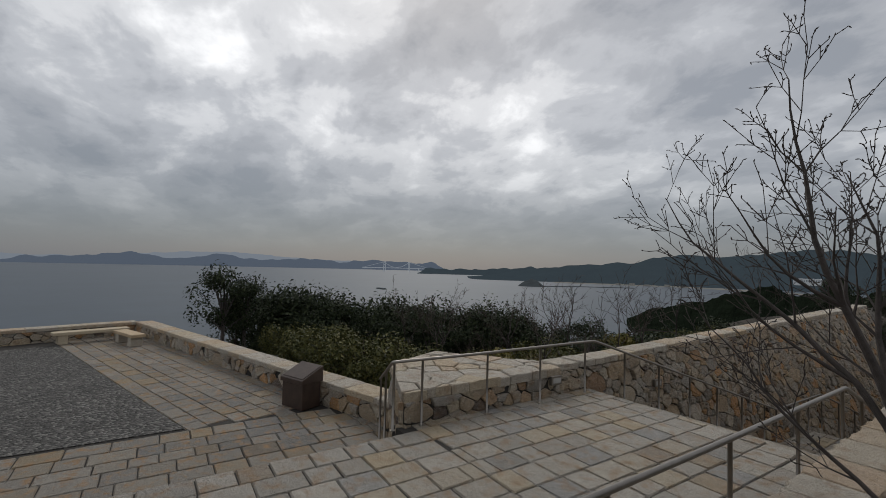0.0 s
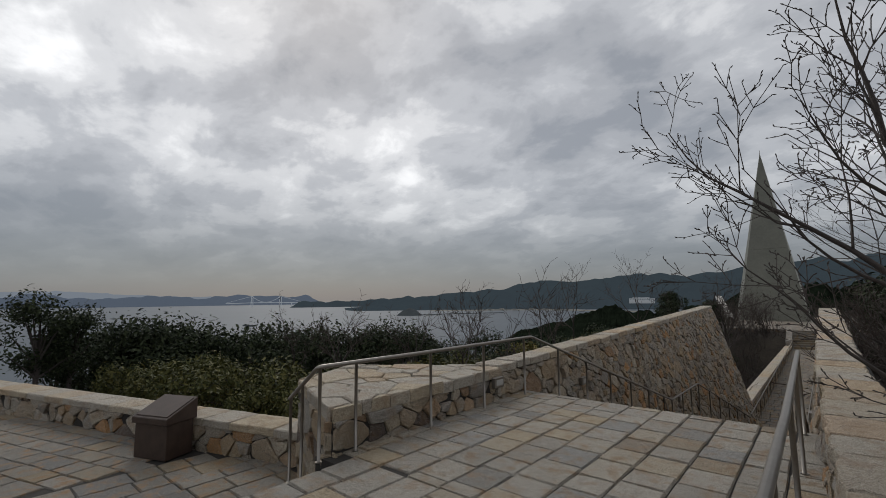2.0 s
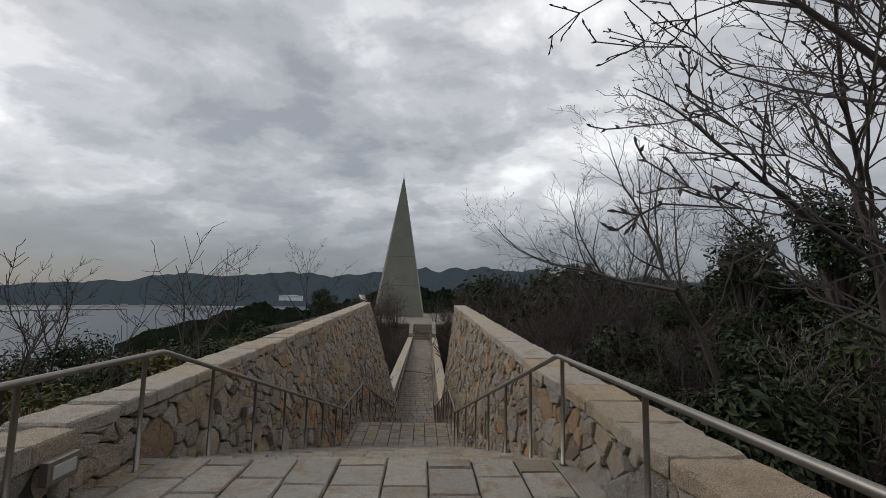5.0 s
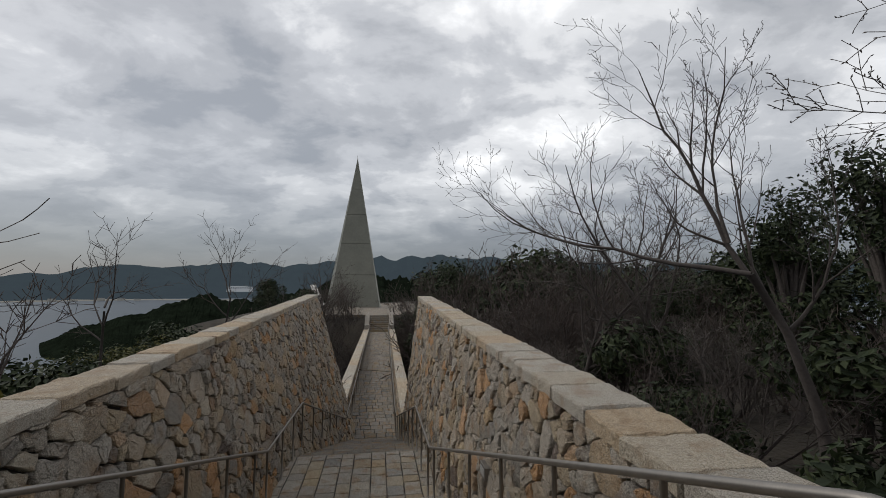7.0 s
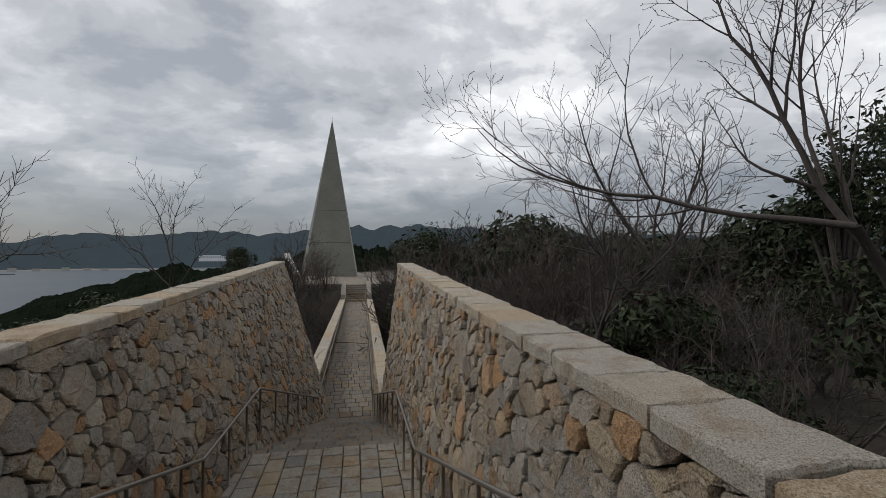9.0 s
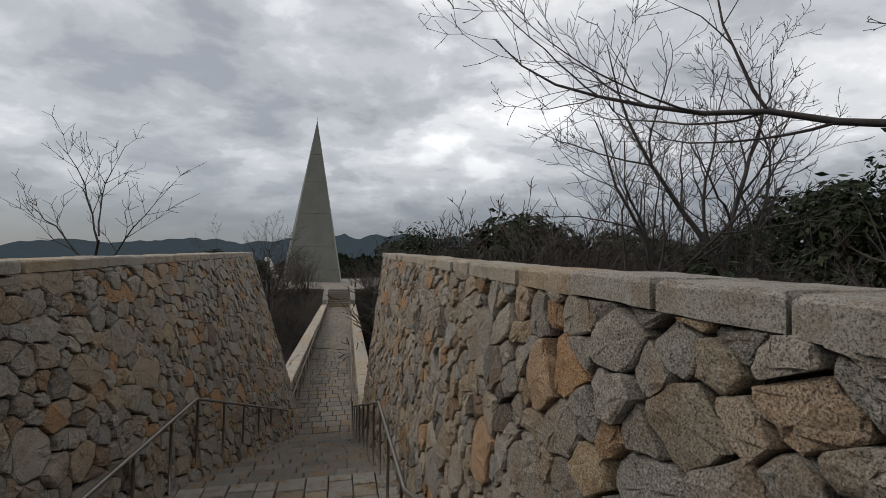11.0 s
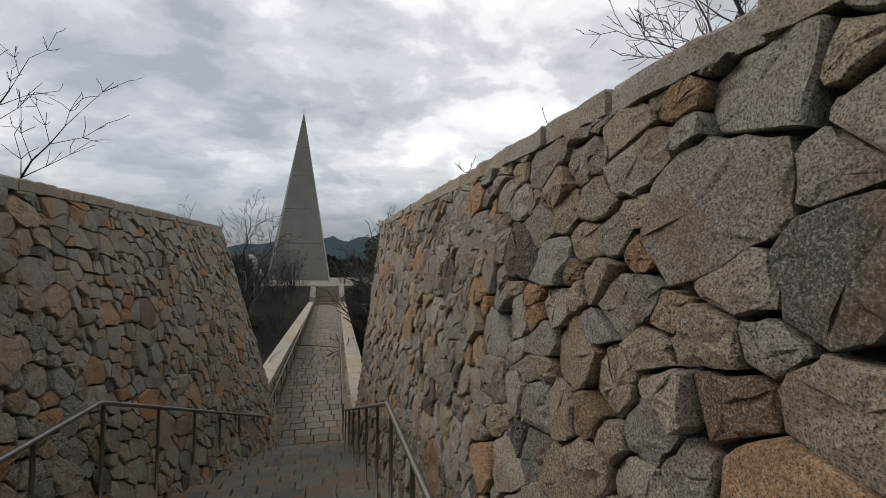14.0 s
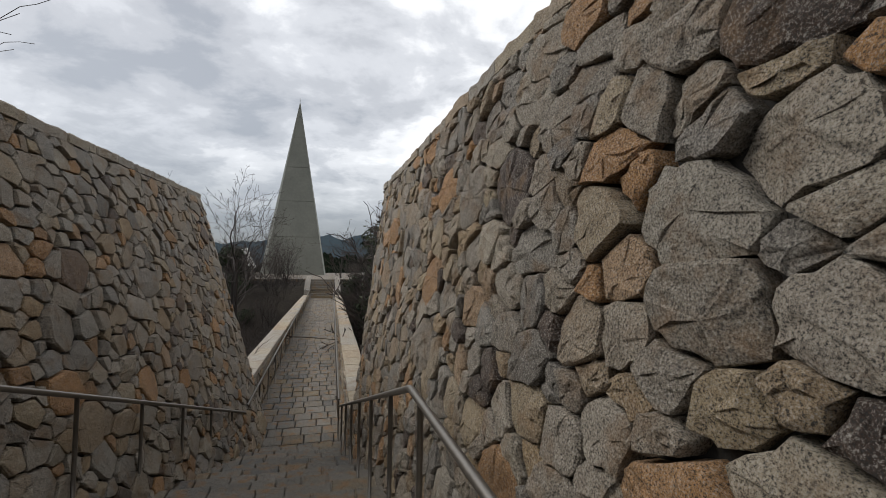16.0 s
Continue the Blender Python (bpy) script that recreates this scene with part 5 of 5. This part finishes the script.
# bare saplings beyond the left wall
SAP = "slender leafless sapling with fine upright twigs"
for i, (x, y, top, n) in enumerate(((-5.1, 9.4, 1.75, 5), (-5.7, 18.7, 3.0, 4), (-6.8, 15.4, 2.7, 4), (-8.3, 12.0, 1.7, 4), (-9.3, 10.4, 1.5, 4), (-6.6, 9.2, 1.5, 5), (-5.6, 11.6, 1.6, 4), (-11.5, 9.5, 1.3, 4), (-10.0, 8.3, 1.4, 5), (-12.6, 8.6, 1.3, 4))):
    zb = ground_z(x, y) - 0.1
    h = top - zb
    rs = random.Random(300 + i)
    limbs = []
    for k in range(n):
        a = rs.uniform(0, 6.28)
        limbs.append(((0, 0, h * rs.uniform(0.45, 0.62)), (math.cos(a) * 0.75, math.sin(a) * 0.75, 1.0), h * rs.uniform(0.34, 0.46), 0.010 + 0.003 * h))
    bare_tree("sapling", (x, y, zb), 310 + i, SAP, [(0, 0, 0), (rs.gauss(0, 0.06), rs.gauss(0, 0.06), h * 0.35), (0, 0, h * 0.6)], limbs, 2, (5, 8), 0.014 + 0.003 * h, 0.8, 0.2, twig=M_TWIG, fine=0.0036, grain=0.25, group="saplings beyond the wall")

# thicket: four kinds of bare shrub, many copies
kinds = [shrub("bare_shrub", (9, 22, ground_z(9, 22) - 0.05), 401, "dense leafless brown shrub in the thicket", 2.7, 8, 3, (2, 4, 5), M_TWIG, "bare shrubs in the thicket"),
         shrub("bare_shrub", (6, 20, ground_z(6, 20) - 0.05), 402, "dense leafless reddish brown shrub in the thicket", 3.0, 7, 3, (2, 4, 5), M_TWIG, "bare shrubs in the thicket", 0.4),
         shrub("bare_shrub", (4, 18, ground_z(4, 18) - 0.05), 403, "tangled leafless grey shrub in the thicket", 2.3, 9, 3, (2, 4, 5), M_PALE_TWIG, "bare shrubs in the thicket", 0.75),
         shrub("bare_shrub", (3, 12, ground_z(3, 12) - 0.05), 404, "tangled leafless dark shrub in the thicket", 2.5, 8, 3, (2, 4, 5), M_BARK, "bare shrubs in the thicket", 0.6)]
for i in range(196):
    x = 1.5 + 12 * RP.random() ** 1.25
    y = RP.uniform(4.5, 44)
    x += 0.30 * max(0, y - 22) * RP.random() + (0.7 if y > 20 else 0)
    if x < 2.1 and y < 9:
        continue
    gz = ground_z(x, y)
    crest = RP.uniform(-0.2, 1.4) + (0.4 if y > 18 else 0) if x > 2.6 else RP.uniform(-0.3, 0.5)
    put(RP.choice(kinds), x, y, RP.uniform(0, 360), min(3.1, max(0.6, (crest - gz) / 2.35)))
for i in range(44):   # both sides of the causeway
    side = RP.choice((-1, 1))
    y = RP.uniform(26, 50)
    put(RP.choice(kinds), cx(y) + side * RP.uniform(2.0, 6.5), y, RP.uniform(0, 360), RP.uniform(0.9, 1.35))
for i in range(26):   # round the foot of the spire
    x = RP.uniform(-11, 3.5)
    y = RP.uniform(44, 53)
    if abs(x - cx(y)) > 1.9:
        put(RP.choice(kinds), x, y, RP.uniform(0, 360), RP.uniform(1.1, 1.7))
for i in range(20):   # on the platform before the spire
    x, y = RP.uniform(-10.5, 2.5), RP.uniform(54.5, 65)
    if abs(x - CX1) > 1.5:
        put(RP.choice(kinds), x, y, RP.uniform(0, 360), RP.uniform(0.7, 1.15), -1.84)
for i in range(22):   # slope beyond the left wall and terrace
    x = RP.uniform(-17, -5.6)
    put(RP.choice(kinds[:2] + kinds[3:]), x, RP.uniform(6.5, 13) , RP.uniform(0, 360), RP.uniform(0.45, 0.8))
# leafless trees by the causeway
for i, (x, y, top) in enumerate(((-5.1, 33.0, 3.9), (0.9, 33.0, 3.2), (1.6, 38, 3.5), (-6.5, 40, 3.0), (2.3, 29.0, 2.6), (-7.6, 30, 1.6), (5.5, 33, 3.0), (7.5, 27, 3.0))):
    zb = ground_z(x, y) - 0.1
    h = top - zb
    rs = random.Random(500 + i)
    limbs = []
    for k in range(6):
        a = rs.uniform(0, 6.28)
        limbs.append(((0, 0, h * rs.uniform(0.35, 0.6)), (math.cos(a) * 0.8, math.sin(a) * 0.8, 0.8), h * rs.uniform(0.33, 0.46), 0.05))
    bare_tree("bare_tree", (x, y, zb), 510 + i, "leafless grey tree beside the causeway", [(0, 0, 0), (rs.gauss(0, 0.15), 0, h * 0.3), (0, rs.gauss(0, 0.1), h * 0.62)], limbs, 3, (3, 5, 7), 0.09, 0.8, 0.12, twig=M_TWIG, fine=0.0055, grain=0.35, group="bare trees by the causeway")

# evergreens
EV = "dense dark evergreen tree with small glossy leaves"
ev1 = leafy("evergreen_tree", (5.7, 13.8, ground_z(5.7, 13.8)), 601, EV, 0.95, 4.9, 4600, 0.055, M_LEAF_DARK, "evergreen trees", foot=0.3, lobes=26)
ev2 = leafy("evergreen_tree", (2.9, 41, ground_z(2.9, 41)), 602, EV, 2.7, 6.3, 5200, 0.15, M_LEAF_DARK, "evergreen trees", foot=0.8, lobes=18)
ev3 = leafy("evergreen_tree", (-22.6, 4.6, ground_z(-22.6, 4.6)), 603, EV, 1.3, 3.3, 3600, 0.065, M_LEAF_DARK, "evergreen trees", foot=0.3, lobes=16)
for x, y, top in ((8.9, 33.0, 4.5), (5.2, 47.5, 3.9), (9.0, 31.0, 3.5), (7.8, 34.0, 3.0), (12.0, 30.0, 3.2)):
    put(ev2, x, y, RP.uniform(0, 360), (top - ground_z(x, y)) / 6.2)
for x, y, s in ((6.5, 44, 1.0), (9.5, 36, 0.95), (12, 33, 0.9), (15, 38, 1.1), (13, 26, 0.75), (17, 28, 0.9), (20, 34, 1.1), (-9, 52, 0.6), (-12, 47, 0.65), (-14, 58, 0.7), (4.5, 52, 0.8), (24, 40, 1.2)):
    put(ev2, x, y, RP.uniform(0, 360), s)
for x, y, s in ((7.6, 9.6, 0.95), (6.2, 7.2, 0.8), (8.2, 7.6, 1.0), (5.6, 5.4, 0.75), (7.6, 5.6, 0.9), (8.5, 12.0, 0.85), (9.5, 16.5, 0.85), (6.6, 18.5, 0.7), (11.5, 12, 1.0), (12.5, 19.5, 0.95), (14, 15, 1.1)):
    put(ev1, x, y, RP.uniform(0, 360), s)
for k in range(34):   # dark row beyond the terrace
    u = k / 33
    x = -25.5 + 15.5 * u + RP.uniform(-0.7, 0.7)
    y = 6.6 + 9.0 * u + RP.uniform(-1.2, 1.8)
    gz = ground_z(x, y)
    put(ev3, x, y, RP.uniform(0, 360), min(1.9, max(0.6, (RP.uniform(-0.2, 0.95) - 0.8 * u - gz) / 3.15)))
put(ev3, -21.6, 3.9, 40, 1.15, -1.95)
put(ev3, -21.9, 4.9, 200, 1.0, -1.95)
for x, y, s in ((-21.5, -1.5, 0.6), (-23, -6, 0.75), (-24, 1.5, 0.6), (-7.5, 19, 0.6), (-8.5, 17.5, 0.7), (-7.2, 22, 0.65), (-9, 20, 0.8), (-6.6, 27, 0.8), (-8, 25, 0.9), (-6.4, 29.5, 0.7)):
    put(ev3, x, y, RP.uniform(0, 360), s)
for x, y, k in ((9.5, 12.5, 0.72), (11.0, 8.5, 0.75), (9.0, 17.0, 0.7), (13.0, 12.0, 0.85), (10.5, 20.5, 0.75), (14.5, 17.0, 0.9), (8.8, 5.2, 0.6)):
    put(ev2, x, y, RP.uniform(0, 360), k)
leafy("camellia_bush", (3.7, 9.4, ground_z(3.7, 9.4) - 0.05), 604, "broad-leaved evergreen bush with glossy light green leaves", 0.75, 2.5, 1500, 0.06, M_LEAF_GLOSSY, "", "shrub", 0.3, 14)
for x, y, top in ((8.2, 14.0, 4.9), (10.5, 11.5, 4.6), (6.4, 9.4, 2.9)):
    put(ev1 if x < 9 else ev2, x, y, RP.uniform(0, 360), (top - ground_z(x, y)) / (4.8 if x < 9 else 6.2))
put(ev1, 3.0, 38.5, 70, (4.1 - ground_z(3.0, 38.5)) / 4.8)
put(ev1, 4.6, 37.5, 10, (3.6 - ground_z(4.6, 37.5)) / 4.8)
# low leafy shrubs
sh1 = leafy("olive_shrub", (-9, 6.3, ground_z(-9, 6.3) - 0.05), 611, "low spreading shrub with small olive green leaves", 0.95, 1.0, 2600, 0.045, M_LEAF_MOSS, "low leafy shrubs", "shrub", 0.05, 14)
sh2 = leafy("dark_shrub", (3.2, 6.6, ground_z(3.2, 6.6) - 0.05), 612, "dark leafy undergrowth shrub", 0.9, 1.35, 1500, 0.06, M_LEAF_DARK, "low leafy shrubs", "shrub", 0.05, 12)
sh3 = leafy("yellow_shrub", (-7.3, 7.9, ground_z(-7.3, 7.9) - 0.05), 613, "yellow green leafy shrub behind the wall", 0.6, 1.25, 1500, 0.05, M_LEAF_YELLOW, "low leafy shrubs", "shrub", 0.1, 10)
for k in range(44):
    x = RP.uniform(-20, -6.2)
    y = 5.4 + 4.0 * RP.random() ** 1.2
    put(sh1, x, y + 0.5, RP.uniform(0, 360), RP.uniform(0.95, 1.5) * (1 if x < -9 else 0.75))
for k in range(30):
    x = 3.2 + 11 * RP.random()
    y = RP.uniform(3.5, 40)
    put(sh2, x, y, RP.uniform(0, 360), RP.uniform(0.8, 1.5))
for k in range(7):   # undergrowth along the outer foot of the wall
    x, y = RP.uniform(1.4, 3.2), RP.uniform(5.5, 18)
    put(sh2, x, y, RP.uniform(0, 360), RP.uniform(0.7, 1.15))
for k in range(26):
    y = RP.uniform(25.5, 52)
    put(sh2, cx(y) + RP.choice((-1, 1)) * RP.uniform(2.2, 7), y, RP.uniform(0, 360), RP.uniform(0.9, 1.6))
for x, y, s in ((-6.9, 8.3, 1.0), (-7.8, 7.6, 0.9), (-5.8, 11.0, 0.7), (-6.4, 17.2, 0.8), (-13.5, 7.6, 0.7), (4.2, 7.4, 1.1)):
    put(sh3, x, y, RP.uniform(0, 360), s)
for k in range(26):   # scrub right behind the left wall
    x, y = RP.uniform(-8.5, -6.0), RP.uniform(8.0, 21)
    put(RP.choice((sh1, sh2, sh3, sh1)), x, y, RP.uniform(0, 360), RP.uniform(0.9, 1.3), max(ground_z(x, y), -1.35))
for k in range(14):
    y = RP.uniform(50.5, 53.2)
    x = RP.uniform(-10, 2.5)
    if abs(x - CX1) > 1.6:
        put(RP.choice(kinds), x, y, RP.uniform(0, 360), RP.uniform(0.9, 1.3), -3.6)
for x, y, s in ((-5.9, 10.4, 0.8), (-6.4, 13.2, 0.9), (-6.5, 16.0, 1.0), (-6.6, 18.5, 1.0), (-7.0, 13.8, 0.9), (-6.6, 20.5, 1.0)):
    put(sh2, x, y, RP.uniform(0, 360), s)


# tufts of dry grass
def grass_tuft(loc, seed, blades, h):
    t = Heap()
    rs = random.Random(seed)
    for _ in range(blades):
        a, r = rs.uniform(0, 6.28), rs.uniform(0, 0.32)
        x, y = math.cos(a) * r, math.sin(a) * r
        l = h * rs.uniform(0.6, 1.1)
        o = Vector((math.cos(a), math.sin(a), 0)) * l * rs.uniform(0.1, 0.5)
        w = Vector((-math.sin(a), math.cos(a), 0)) * 0.006
        p0, p1, p2 = Vector((x, y, -0.05)), Vector((x, y, l * 0.6)) + o * 0.35, Vector((x, y, l * rs.uniform(0.75, 0.95))) + o
        t.add(([tuple(p0 - w), tuple(p0 + w), tuple(p1 + w), tuple(p1 - w), tuple(p2)], [(0, 1, 2, 3), (3, 2, 4)]))
    ob = t.make("dry_grass", M_GRASS)
    ob.location = loc
    return tagged(ob, "tuft of dry straw coloured grass behind the wall", "grass", kind="stuff")


gt = grass_tuft((-6.3, 8.0, ground_z(-6.3, 8.0)), 701, 420, 1.3)
for x, y, s in ((-6.0, 7.6, 1.1), (-6.6, 7.4, 1.1), (-5.6, 8.4, 1.1), (-8.3, 7.9, 1.0), (-5.4, 9.6, 1.1), (-12.8, 6.6, 0.9), (-5.6, 10.6, 1.1), (-6.3, 9.4, 1.2)):
    c = copy_thing(gt, pose(x, y, ground_z(x, y), 0, 0, RP.uniform(0, 360)))
    c.scale = (s, s, s)
